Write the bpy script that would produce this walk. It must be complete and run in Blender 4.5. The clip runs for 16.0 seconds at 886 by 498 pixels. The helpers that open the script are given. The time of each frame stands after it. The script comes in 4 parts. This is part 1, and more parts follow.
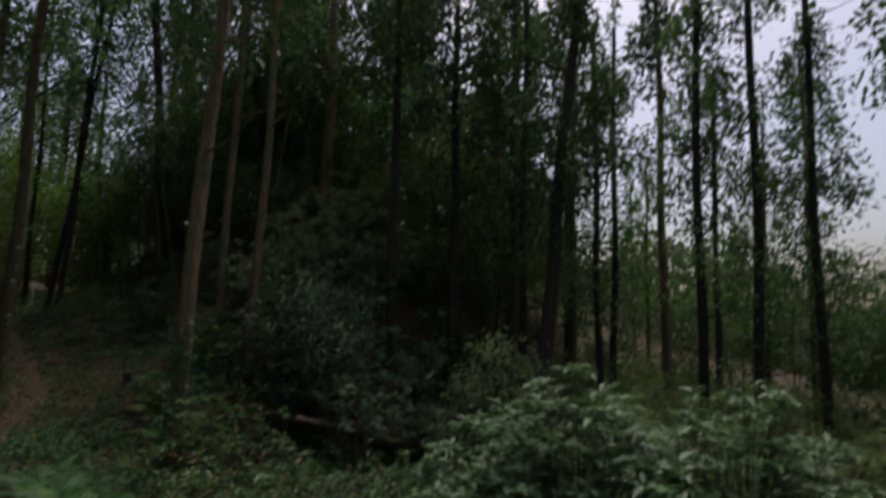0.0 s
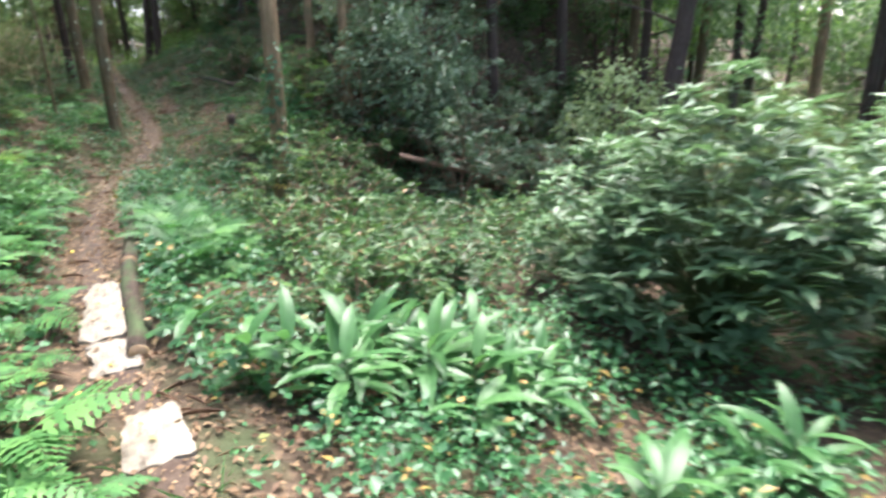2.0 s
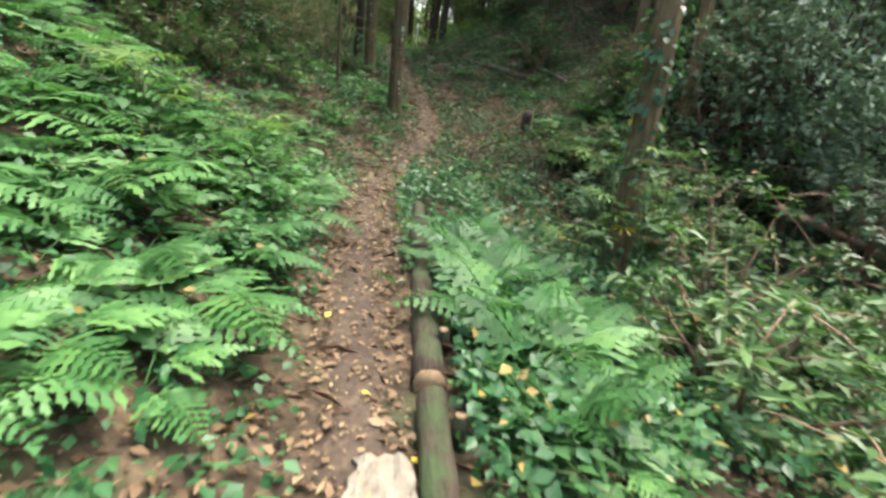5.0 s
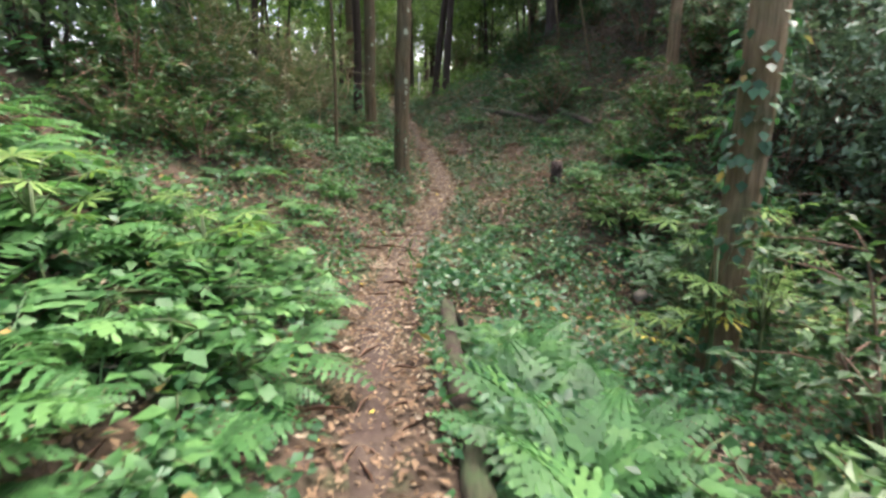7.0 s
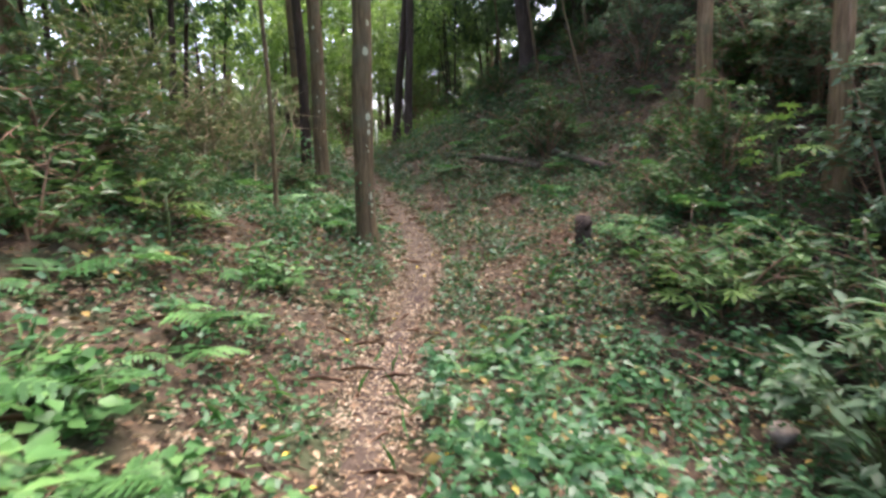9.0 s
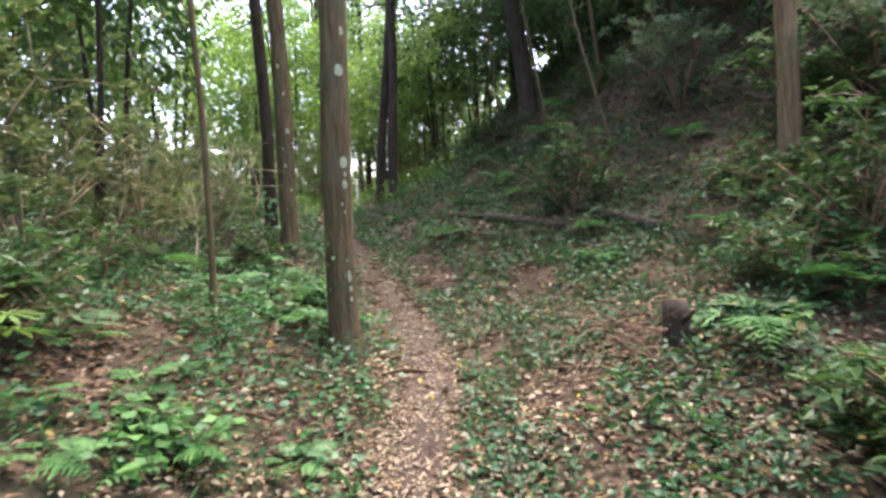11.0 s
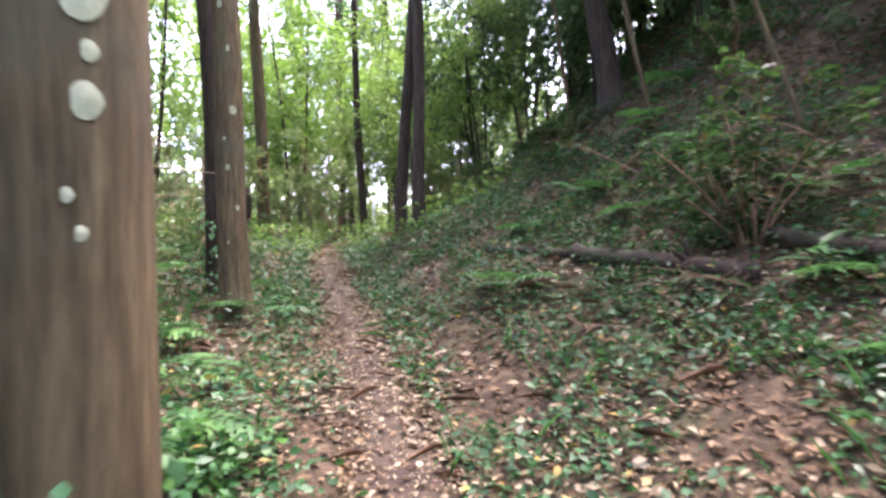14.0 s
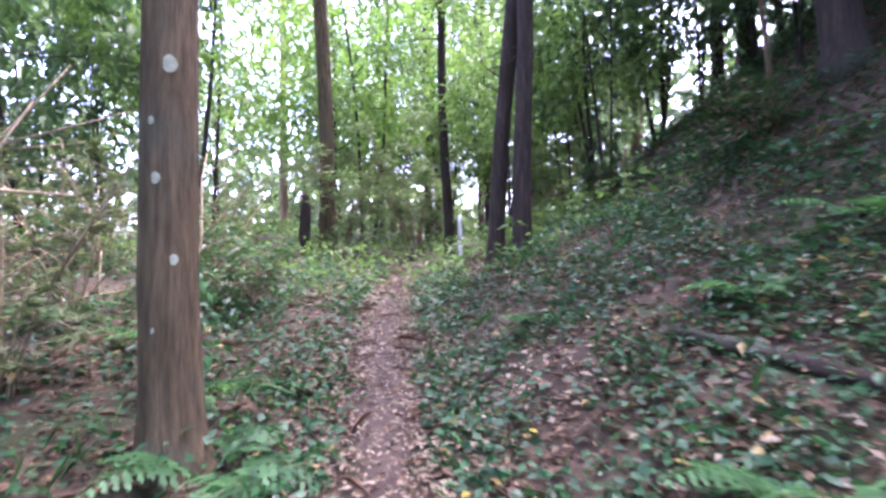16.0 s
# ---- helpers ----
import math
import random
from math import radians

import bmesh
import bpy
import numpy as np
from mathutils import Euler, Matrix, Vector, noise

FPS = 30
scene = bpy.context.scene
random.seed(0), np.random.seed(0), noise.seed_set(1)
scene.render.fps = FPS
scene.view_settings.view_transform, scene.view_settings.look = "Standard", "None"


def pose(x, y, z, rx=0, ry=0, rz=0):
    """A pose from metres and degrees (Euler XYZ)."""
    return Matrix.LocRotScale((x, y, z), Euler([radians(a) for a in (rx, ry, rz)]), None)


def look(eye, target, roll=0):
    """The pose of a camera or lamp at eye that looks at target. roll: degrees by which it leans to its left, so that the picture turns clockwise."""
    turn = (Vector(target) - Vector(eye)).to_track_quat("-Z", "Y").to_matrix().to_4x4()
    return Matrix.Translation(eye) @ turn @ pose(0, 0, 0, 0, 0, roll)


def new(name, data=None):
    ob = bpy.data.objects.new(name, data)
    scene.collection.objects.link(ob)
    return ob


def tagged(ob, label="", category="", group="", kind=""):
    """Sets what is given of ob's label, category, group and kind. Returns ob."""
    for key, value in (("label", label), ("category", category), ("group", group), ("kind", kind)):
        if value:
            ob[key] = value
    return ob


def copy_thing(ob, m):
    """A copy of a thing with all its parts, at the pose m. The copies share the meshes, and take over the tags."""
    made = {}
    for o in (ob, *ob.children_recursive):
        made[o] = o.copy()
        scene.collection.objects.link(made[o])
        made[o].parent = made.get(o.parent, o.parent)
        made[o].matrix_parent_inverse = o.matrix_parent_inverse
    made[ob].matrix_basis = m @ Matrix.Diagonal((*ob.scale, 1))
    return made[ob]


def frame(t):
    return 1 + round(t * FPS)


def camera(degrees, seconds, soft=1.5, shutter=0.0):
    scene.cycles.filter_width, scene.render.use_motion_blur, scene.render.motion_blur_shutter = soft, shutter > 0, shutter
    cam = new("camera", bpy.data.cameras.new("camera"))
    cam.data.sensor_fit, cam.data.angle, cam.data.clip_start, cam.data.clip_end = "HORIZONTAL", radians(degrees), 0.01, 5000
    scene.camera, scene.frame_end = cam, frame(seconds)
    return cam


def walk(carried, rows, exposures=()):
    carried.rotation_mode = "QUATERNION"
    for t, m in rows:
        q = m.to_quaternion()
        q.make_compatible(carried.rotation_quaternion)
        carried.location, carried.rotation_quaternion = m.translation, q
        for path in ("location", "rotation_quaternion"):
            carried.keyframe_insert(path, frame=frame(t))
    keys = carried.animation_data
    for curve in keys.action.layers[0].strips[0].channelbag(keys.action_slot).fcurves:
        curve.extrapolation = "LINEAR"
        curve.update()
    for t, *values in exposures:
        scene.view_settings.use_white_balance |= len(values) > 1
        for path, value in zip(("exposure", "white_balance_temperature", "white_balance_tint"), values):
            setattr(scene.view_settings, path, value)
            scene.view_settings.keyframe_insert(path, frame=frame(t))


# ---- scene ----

# ---- the camera and its walk ----
cam = camera(75.4, 16.0, soft=2.75, shutter=0.4)
PATH = [
    (0, (1.645, -5.564, 1.974), (2.6, -3.823, 2.217), 1.5),
    (0.5, (1.826, -5.482, 1.878), (2.654, -3.664, 1.797), -1.9),
    (1, (1.935, -5.355, 1.878), (2.741, -3.553, 1.559), -3.0),
    (1.5, (1.905, -5.248, 1.817), (2.746, -3.499, 1.335), -1.0),
    (2, (1.913, -4.681, 1.491), (2.541, -2.876, 0.901), -0.9),
    (2.5, (1.69, -3.886, 1.206), (2.082, -2.021, 0.599), -0.4),
    (3, (1.5, -3.33, 1.108), (1.695, -1.445, 0.469), 1.3),
    (3.5, (1.312, -2.799, 1.059), (1.334, -0.893, 0.456), 4.5),
    (4, (1.188, -2.292, 1.071), (1.144, -0.384, 0.472), 5.4),
    (4.5, (1.066, -1.801, 1.09), (0.999, 0.105, 0.487), 5.1),
    (5, (0.94, -1.308, 1.119), (0.886, 0.607, 0.546), 5.9),
    (5.2, (0.907, -1.106, 1.127), (0.777, 0.802, 0.544), 5.2),
    (7.3, (0.615, 0.413, 1.243), (0.512, 2.365, 0.822), 0.7),
    (7.5, (0.546, 0.674, 1.227), (0.467, 2.628, 0.809), 1.2),
    (8, (0.435, 1.283, 1.18), (0.381, 3.244, 0.793), 0.1),
    (8.5, (0.363, 1.925, 1.149), (0.344, 3.895, 0.806), 0.3),
    (9, (0.278, 2.484, 1.17), (0.313, 4.467, 0.911), -1.3),
    (9.5, (0.201, 3.067, 1.17), (0.238, 5.053, 0.938), -0.7),
    (10, (0.105, 3.6, 1.126), (0.181, 5.586, 0.896), -3.0),
    (10.2, (0.093, 3.826, 1.146), (0.175, 5.819, 0.993), -2.9),
    (12.3, (0.111, 5.715, 1.279), (0.311, 7.705, 1.287), -2.9),
    (12.5, (0.132, 5.97, 1.269), (0.357, 7.958, 1.295), -2.9),
    (13, (0.133, 6.67, 1.271), (0.315, 8.662, 1.273), -4.9),
    (13.5, (0.142, 7.428, 1.342), (0.194, 9.424, 1.45), -3.4),
    (14, (0.149, 8.126, 1.357), (0.136, 10.124, 1.433), -2.7),
    (14.5, (0.173, 8.735, 1.565), (0.034, 10.728, 1.673), -0.8),
    (15, (0.164, 9.458, 1.695), (-0.072, 11.444, 1.67), -0.6),
    (15.5, (0.083, 10.121, 1.804), (-0.195, 12.1, 1.872), -0.1),
    (16, (-0.097, 10.794, 1.899), (-0.424, 12.766, 1.978), -1.5),
]
EXPOSURE = [(0, -.1, 6600, 18), (0.5, 1.3, 6100, 20), (1, 2.75, 6100, 25), (1.5, 3.05, 6000, 22), (3.5, 2.8, 6400, 14), (5, 2.75, 6500, 12), (7.5, 3.0, 6400, 26),
            (8.5, 3.1, 6400, 30), (10, 3.22, 6400, 25), (12.5, 3.76, 6350, 28), (14.5, 3.98, 6300, 38), (16, 4.08, 5500, 48)]
walk(cam, [(t, look(eye, target, roll)) for t, eye, target, roll in PATH], EXPOSURE)

# ---- sky and light ----
world = bpy.data.worlds.new("overcast_sky")
scene.world = world
world.use_nodes = True
wn = world.node_tree
sky = wn.nodes.new("ShaderNodeTexSky")
sky.sky_type = "NISHITA"
sky.sun_disc = False
sky.sun_elevation = radians(68)
sky.sun_rotation = radians(42)
sky.air_density, sky.dust_density, sky.ozone_density = 1.0, 6.0, 1.0
wn.nodes["Background"].inputs["Strength"].default_value = 0.15
wn.links.new(sky.outputs[0], wn.nodes["Background"].inputs["Color"])
sun_data = bpy.data.lights.new("sun", "SUN")
sun_data.energy, sun_data.angle, sun_data.color = 1.5, radians(28), (1.0, 0.95, 0.86)
sun = new("sun", sun_data)
sun.matrix_world = look((0, 0, 0), (-math.sin(radians(42)) * math.cos(radians(68)), -math.cos(radians(42)) * math.cos(radians(68)), -math.sin(radians(68))))
sun.location = (20, 8, 40)


# ---- the lie of the land ----
ZP = ((-60, 1.6), (-14, 1.0), (-8, .6), (-5.5, .42), (-3.6, -.2), (-2.6, -.36), (-1.3, -.3), (0, -.14), (.5, -.11), (1.5, -.08), (3, -.12), (4.4, -.17),
      (6, -.18), (7.3, -.13), (8.5, .07), (9.4, .22), (10.6, .45), (12.8, .95), (14.6, 1.25), (16.5, 1.6), (19.7, 1.95), (24, 2.3), (40, 3.4), (120, 5))
XP = ((-60, 12), (-8, 2.6), (-5, 1.95), (-3, 1.6), (-1.5, 1.26), (-1, 1.06), (-.3, .85), (.35, .67), (1.3, .45), (2.6, .22), (3.8, .03), (4.7, -.07), (5.8, -.1),
      (6.6, -.05), (7.4, .02), (8.2, .11), (8.8, .18), (9.4, .14), (10, .03), (10.8, -.12), (11.4, -.29), (12.3, -.54), (12.9, -.67), (13.3, -.81), (15.2, -1.35),
      (17.4, -1.84), (20, -2.1), (25, -2.1), (40, -1), (120, 3))
HS = ((6, .9), (11.5, .9), (14, 1.2), (20, 1.15), (60, .9))
SL = ((-10, .22), (-3, .34), (0, .42), (3, .52), (7, .5), (9.5, .3), (12, .14), (20, .15), (60, .1))


def curve_at(table, y):
    return np.interp(y, [a for a, _ in table], [b for _, b in table])


def smooth(a, b, v):
    s = np.clip((v - a) / (b - a), 0, 1)
    return s * s * (3 - 2 * s)


def path_x(y):
    return curve_at(XP, y)


def ground_z(x, y):
    """Height of the forest floor: the path's own profile, a fern bank on one side, a gully that turns into a hillside on the other."""
    x, y = np.asarray(x, float), np.asarray(y, float)
    d = x - path_x(y)
    left = np.maximum(-d - .25, 0)
    right = np.maximum(d - .3, 0)
    bank = curve_at(SL, y) * (np.minimum(left, 4) + .35 * np.clip(left - 4, 0, 10))
    gully = -.24 * np.minimum(right, 2.2) - .15 * np.clip(right - 2.2, 0, 8)
    hill = curve_at(HS, y) * (.1 * np.minimum(right, .3) + .32 * np.clip(right - .3, 0, 2.2) + .74 * np.clip(right - 2.5, 0, 4.6)) - .24 * np.clip(right - 8, 0, 16)
    turn = smooth(4.8, 8.2, y - .5 * np.maximum(right - 2, 0))
    rough = .035 * np.sin(1.7 * x + .6 * y) * np.sin(1.1 * y - .5 * x) + .02 * np.sin(4.3 * x + 1.3) * np.sin(3.7 * y + .4)
    off = smooth(.15, .7, np.abs(d))
    return curve_at(ZP, y) + bank + gully * (1 - turn) + hill * turn + rough * off


# ---- materials ----
def material(name):
    m = bpy.data.materials.new(name)
    m.use_nodes = True
    t = m.node_tree
    return m, t, t.nodes["Principled BSDF"], t.nodes["Material Output"]


def ramp(t, source, *stops):
    r = t.nodes.new("ShaderNodeValToRGB")
    e = r.color_ramp.elements
    while len(e) < len(stops):
        e.new(0.5)
    for k, (at, c) in zip(e, stops):
        k.position, k.color = at, (*c, 1)
    t.links.new(source, r.inputs[0])
    return r.outputs[0]


def noise_of(t, scale, detail=4, rough=0.6, coords="Object", stretch=None):
    n = t.nodes.new("ShaderNodeTexNoise")
    n.inputs["Scale"].default_value, n.inputs["Detail"].default_value, n.inputs["Roughness"].default_value = scale, detail, rough
    c = t.nodes.new("ShaderNodeTexCoord")
    if stretch:
        mp = t.nodes.new("ShaderNodeMapping")
        mp.inputs["Scale"].default_value = stretch
        t.links.new(c.outputs[coords], mp.inputs[0])
        t.links.new(mp.outputs[0], n.inputs["Vector"])
    else:
        t.links.new(c.outputs[coords], n.inputs["Vector"])
    return n.outputs["Fac"]


def bump(t, p, height, strength=0.5, distance=0.02):
    b = t.nodes.new("ShaderNodeBump")
    b.inputs["Strength"].default_value, b.inputs["Distance"].default_value = strength, distance
    t.links.new(height, b.inputs["Height"])
    t.links.new(b.outputs[0], p.inputs["Normal"])


def mixed(t, fac, a, b):
    m = t.nodes.new("ShaderNodeMix")
    m.data_type = "RGBA"
    if isinstance(fac, float):
        m.inputs["Factor"].default_value = fac
    else:
        t.links.new(fac, m.inputs["Factor"])
    for key, v in (("A", a), ("B", b)):
        s = [i for i in m.inputs if i.name == key and i.type == "RGBA"][0]
        if isinstance(v, tuple):
            s.default_value = (*v, 1)
        else:
            t.links.new(v, s)
    return [o for o in m.outputs if o.type == "RGBA"][0]


def leaf_material(name, dark, mid, light, rough=0.42, glow=0.35, dry=None, spec=0.3):
    """Living leaf: each leaf and each plant has its own shade, with blotches, gloss and light coming through."""
    m, t, p, out = material(name)
    geo = t.nodes.new("ShaderNodeNewGeometry")
    info = t.nodes.new("ShaderNodeObjectInfo")
    add = t.nodes.new("ShaderNodeMath")
    add.operation = "ADD"
    t.links.new(geo.outputs["Random Per Island"], add.inputs[0])
    t.links.new(info.outputs["Random"], add.inputs[1])
    half = t.nodes.new("ShaderNodeMath")
    half.operation = "MULTIPLY"
    half.inputs[1].default_value = 0.5
    t.links.new(add.outputs[0], half.inputs[0])
    stops = [(0.1, dark), (0.5, mid), (0.9, light)]
    col = ramp(t, half.outputs[0], *stops)
    if dry:
        pick = ramp(t, geo.outputs["Random Per Island"], (0.955, (0, 0, 0)), (0.965, (1, 1, 1)))
        col = mixed(t, pick, col, dry)
    blot = ramp(t, noise_of(t, 14, 3), (0.3, (0.72, 0.76, 0.7)), (0.7, (1.12, 1.1, 1.05)))
    mul = t.nodes.new("ShaderNodeMix")
    mul.data_type, mul.blend_type = "RGBA", "MULTIPLY"
    mul.inputs["Factor"].default_value = 1.0
    ab = [i for i in mul.inputs if i.type == "RGBA"]
    t.links.new(col, ab[0])
    t.links.new(blot, ab[1])
    col = [o for o in mul.outputs if o.type == "RGBA"][0]
    t.links.new(col, p.inputs["Base Color"])
    p.inputs["Roughness"].default_value = rough
    p.inputs["Specular IOR Level"].default_value = spec
    tr = t.nodes.new("ShaderNodeBsdfTranslucent")
    t.links.new(mixed(t, 0.35, col, (mid[0] * 1.5, mid[1] * 1.5, mid[2] * 0.7)), tr.inputs["Color"])
    mx = t.nodes.new("ShaderNodeMixShader")
    mx.inputs[0].default_value = glow
    t.links.new(p.outputs[0], mx.inputs[1])
    t.links.new(tr.outputs[0], mx.inputs[2])
    t.links.new(mx.outputs[0], out.inputs[0])
    return m


def rough_material(name, stops, scale, rough=0.9, relief=0.6, depth=0.02, stretch=None, second=None, coords="Object"):
    m, t, p, out = material(name)
    n = noise_of(t, scale, 8, 0.65, coords, stretch)
    col = ramp(t, n, *stops)
    if second:
        big, colour, lo, hi = second
        col = mixed(t, ramp(t, noise_of(t, big, 4, 0.6, coords), (lo, (0, 0, 0)), (hi, (1, 1, 1))), col, colour)
    t.links.new(col, p.inputs["Base Color"])
    p.inputs["Roughness"].default_value = rough
    p.inputs["Specular IOR Level"].default_value = 0.25
    bump(t, p, n, relief, depth)
    return m


M_FERN = leaf_material("fern_green", (.028, .085, .026), (.058, .17, .048), (.13, .28, .08), 0.5, 0.4)
M_COVER = leaf_material("ground_cover_green", (.018, .062, .024), (.038, .125, .045), (.075, .2, .07), 0.42, 0.33, (.28, .2, .06))
M_GINGER = leaf_material("broad_blade_green", (.027, .088, .026), (.048, .135, .042), (.085, .195, .065), 0.42, 0.38, None, 0.3)
M_SHRUB = leaf_material("glossy_shrub_green", (.045, .1, .05), (.085, .165, .08), (.145, .25, .125), 0.48, 0.34, None, 0.32)
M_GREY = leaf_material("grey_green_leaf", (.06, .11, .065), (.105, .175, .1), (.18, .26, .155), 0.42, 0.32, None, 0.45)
M_FEATHER = leaf_material("pale_feathery_leaf", (.07, .12, .05), (.14, .21, .09), (.25, .33, .17), 0.5, 0.45)
M_BUSH = leaf_material("bush_green", (.025, .06, .02), (.05, .115, .035), (.1, .19, .055), 0.45, 0.35, (.2, .14, .06))
# Pale leaf colour; on the clearing's trees and plants it puts sunlight into the green.
M_LIGHT = leaf_material("pale_and_sunlit_green", (.06, .13, .03), (.11, .21, .045), (.19, .3, .08), 0.5, 0.45)
M_CANOPY = leaf_material("canopy_green", (.036, .078, .03), (.066, .13, .05), (.115, .195, .07), 0.48, 0.42)
M_CEDAR = leaf_material("conifer_green", (.03, .06, .026), (.05, .095, .04), (.085, .14, .06), 0.55, 0.35)
M_YELLOW = leaf_material("yellow_leaf", (.5, .36, .04), (.62, .48, .06), (.7, .58, .12), 0.5, 0.35)
M_BRAMBLE = leaf_material("thicket_green", (.045, .075, .03), (.09, .13, .05), (.16, .2, .09), 0.5, 0.4, (.22, .16, .09))
M_LITTER = leaf_material("fallen_leaf", (.08, .046, .025), (.185, .124, .068), (.33, .245, .145), 0.7, 0.1)
M_PALE = leaf_material("pale_fallen_leaf", (.17, .132, .085), (.29, .235, .16), (.43, .365, .265), 0.7, 0.1)
M_SOIL = rough_material("leaf_mould_soil", ((.25, (.018, .013, .008)), (.5, (.047, .034, .02)), (.64, (.1, .071, .043)), (.8, (.18, .132, .083))), 9, 0.95, 0.9, 0.04,
                        second=(1.3, (.035, .045, .018), .5, .62))
M_PATH = rough_material("trodden_earth", ((.25, (.025, .018, .012)), (.5, (.055, .041, .027)), (.7, (.1, .074, .049)), (.85, (.18, .14, .095))), 16, 0.92, 0.7, 0.02,
                        second=(2.2, (.036, .024, .017), .45, .65))
M_BARK = rough_material("grey_brown_bark", ((.25, (.028, .021, .01)), (.5, (.088, .065, .031)), (.75, (.175, .134, .067))), 7, 0.9, 1.0, 0.03, (4, 4, .5),
                        second=(1.6, (.085, .085, .05), .5, .68))
M_BARK_DARK = rough_material("dark_bark", ((.25, (.016, .012, .009)), (.55, (.05, .037, .027)), (.8, (.11, .082, .06))), 8, 0.92, 1.0, 0.03, (4, 4, .5),
                             second=(1.3, (.045, .055, .03), .55, .7))
M_BARK_RED = rough_material("ochre_bark", ((.25, (.06, .04, .02)), (.5, (.17, .115, .06)), (.78, (.31, .22, .12))), 7, 0.9, 1.0, 0.03, (4, 4, .4),
                            second=(1.8, (.07, .085, .04), .5, .7))
M_LICHEN = rough_material("pale_lichen", ((.3, (.2, .225, .14)), (.7, (.35, .375, .25))), 30, 0.95, 0.4, 0.004)
M_LOG = rough_material("weathered_log", ((.25, (.014, .01, .007)), (.5, (.038, .028, .019)), (.78, (.085, .062, .043))), 10, 0.9, 0.9, 0.02, (5, .8, 5),
                       second=(3, (.04, .07, .025), .45, .62))
M_POLE = rough_material("barkless_pole", ((.25, (.12, .07, .045)), (.55, (.24, .15, .1)), (.8, (.36, .25, .17))), 9, 0.85, 0.7, 0.01, (6, 6, .6))
M_CUT = rough_material("cut_wood", ((.3, (.2, .13, .07)), (.6, (.36, .26, .15)), (.8, (.45, .34, .21))), 22, 0.9, 0.5, 0.006)
M_TWIG = rough_material("dead_twig", ((.25, (.1, .06, .038)), (.6, (.22, .14, .09)), (.85, (.34, .24, .16))), 12, 0.9, 0.5, 0.006)
M_CANE = rough_material("dry_cane", ((.25, (.17, .13, .075)), (.6, (.3, .24, .14)), (.85, (.42, .35, .22))), 12, 0.85, 0.4, 0.005)
M_STEM = rough_material("green_stem", ((.3, (.035, .06, .02)), (.7, (.075, .11, .035))), 20, 0.6, 0.3, 0.004)
M_CONCRETE = rough_material("weathered_concrete", ((.3, (.07, .055, .038)), (.42, (.15, .135, .1)), (.7, (.24, .22, .17))), 9, 0.9, 1.0, 0.02,
                            second=(6, (.3, .29, .2), .6, .72))
M_STONE = rough_material("grey_stone", ((.3, (.16, .13, .1)), (.6, (.3, .26, .21)), (.8, (.42, .38, .32))), 14, 0.9, 0.8, 0.015)
M_WHITE = rough_material("white_stake_paint", ((.3, (.6, .6, .55)), (.7, (.8, .8, .76))), 14, 0.7, 0.2, 0.004)
M_FARWOOD = leaf_material("far_woods_green", (.03, .055, .022), (.06, .1, .04), (.1, .15, .06), 0.6, 0.4)


# ---- mesh helpers ----
rng = np.random.default_rng(7)


def unit(v):
    return v / np.maximum(np.linalg.norm(v, axis=-1, keepdims=True), 1e-9)


def mesh_from(name, verts, faces, mat, shade=True):
    me = bpy.data.meshes.new(name)
    me.from_pydata(verts.tolist() if isinstance(verts, np.ndarray) else verts, [], faces.tolist() if isinstance(faces, np.ndarray) else faces)
    me.materials.append(mat)
    if shade:
        me.polygons.foreach_set("use_smooth", np.ones(len(me.polygons), bool))
    me.update()
    return me


def child(name, me, parent, label=""):
    ob = new(name, me)
    ob.parent = parent
    if label:
        ob["label"] = label
    return ob


def thing(name, label, category, where=(0, 0, 0), group="", turn=0.0, size=1.0):
    ob = new(name)
    ob.empty_display_size = 0.1
    ob.matrix_basis = Matrix.LocRotScale(where, Euler((0, 0, turn)), (size,) * 3)
    return tagged(ob, label, category, group)


def leaf_arrays(P, D, N, L, W, simple=False):
    """Leaves as folded blades (5 corners) or plain diamonds (4 corners): bases P, ways D, upper sides N, lengths L, widths W."""
    D = unit(D)
    S = unit(np.cross(D, N))
    U = np.cross(S, D)
    L, W = np.reshape(L, (-1, 1)), np.reshape(W, (-1, 1))
    n = len(P)
    left = P + .42 * L * D - .5 * W * S + .05 * L * U
    right = P + .42 * L * D + .5 * W * S + .05 * L * U
    tip = P + L * D - .12 * L * U
    if simple:
        v = np.stack([P, right, tip, left], 1).reshape(-1, 3)
        return v, (np.arange(n)[:, None] * 4 + np.arange(4))
    mid = P + .5 * L * D - .05 * L * U
    v = np.stack([P, right, tip, mid, left], 1).reshape(-1, 3)
    i = np.arange(n)[:, None] * 5
    return v, np.concatenate([i + np.array([0, 1, 2, 3]), i + np.array([0, 3, 2, 4])])


def leaf_mesh(name, P, D, N, L, W, mat, simple=False):
    v, f = leaf_arrays(P, D, N, L, W, simple)
    return mesh_from(name, v, f, mat, not simple)


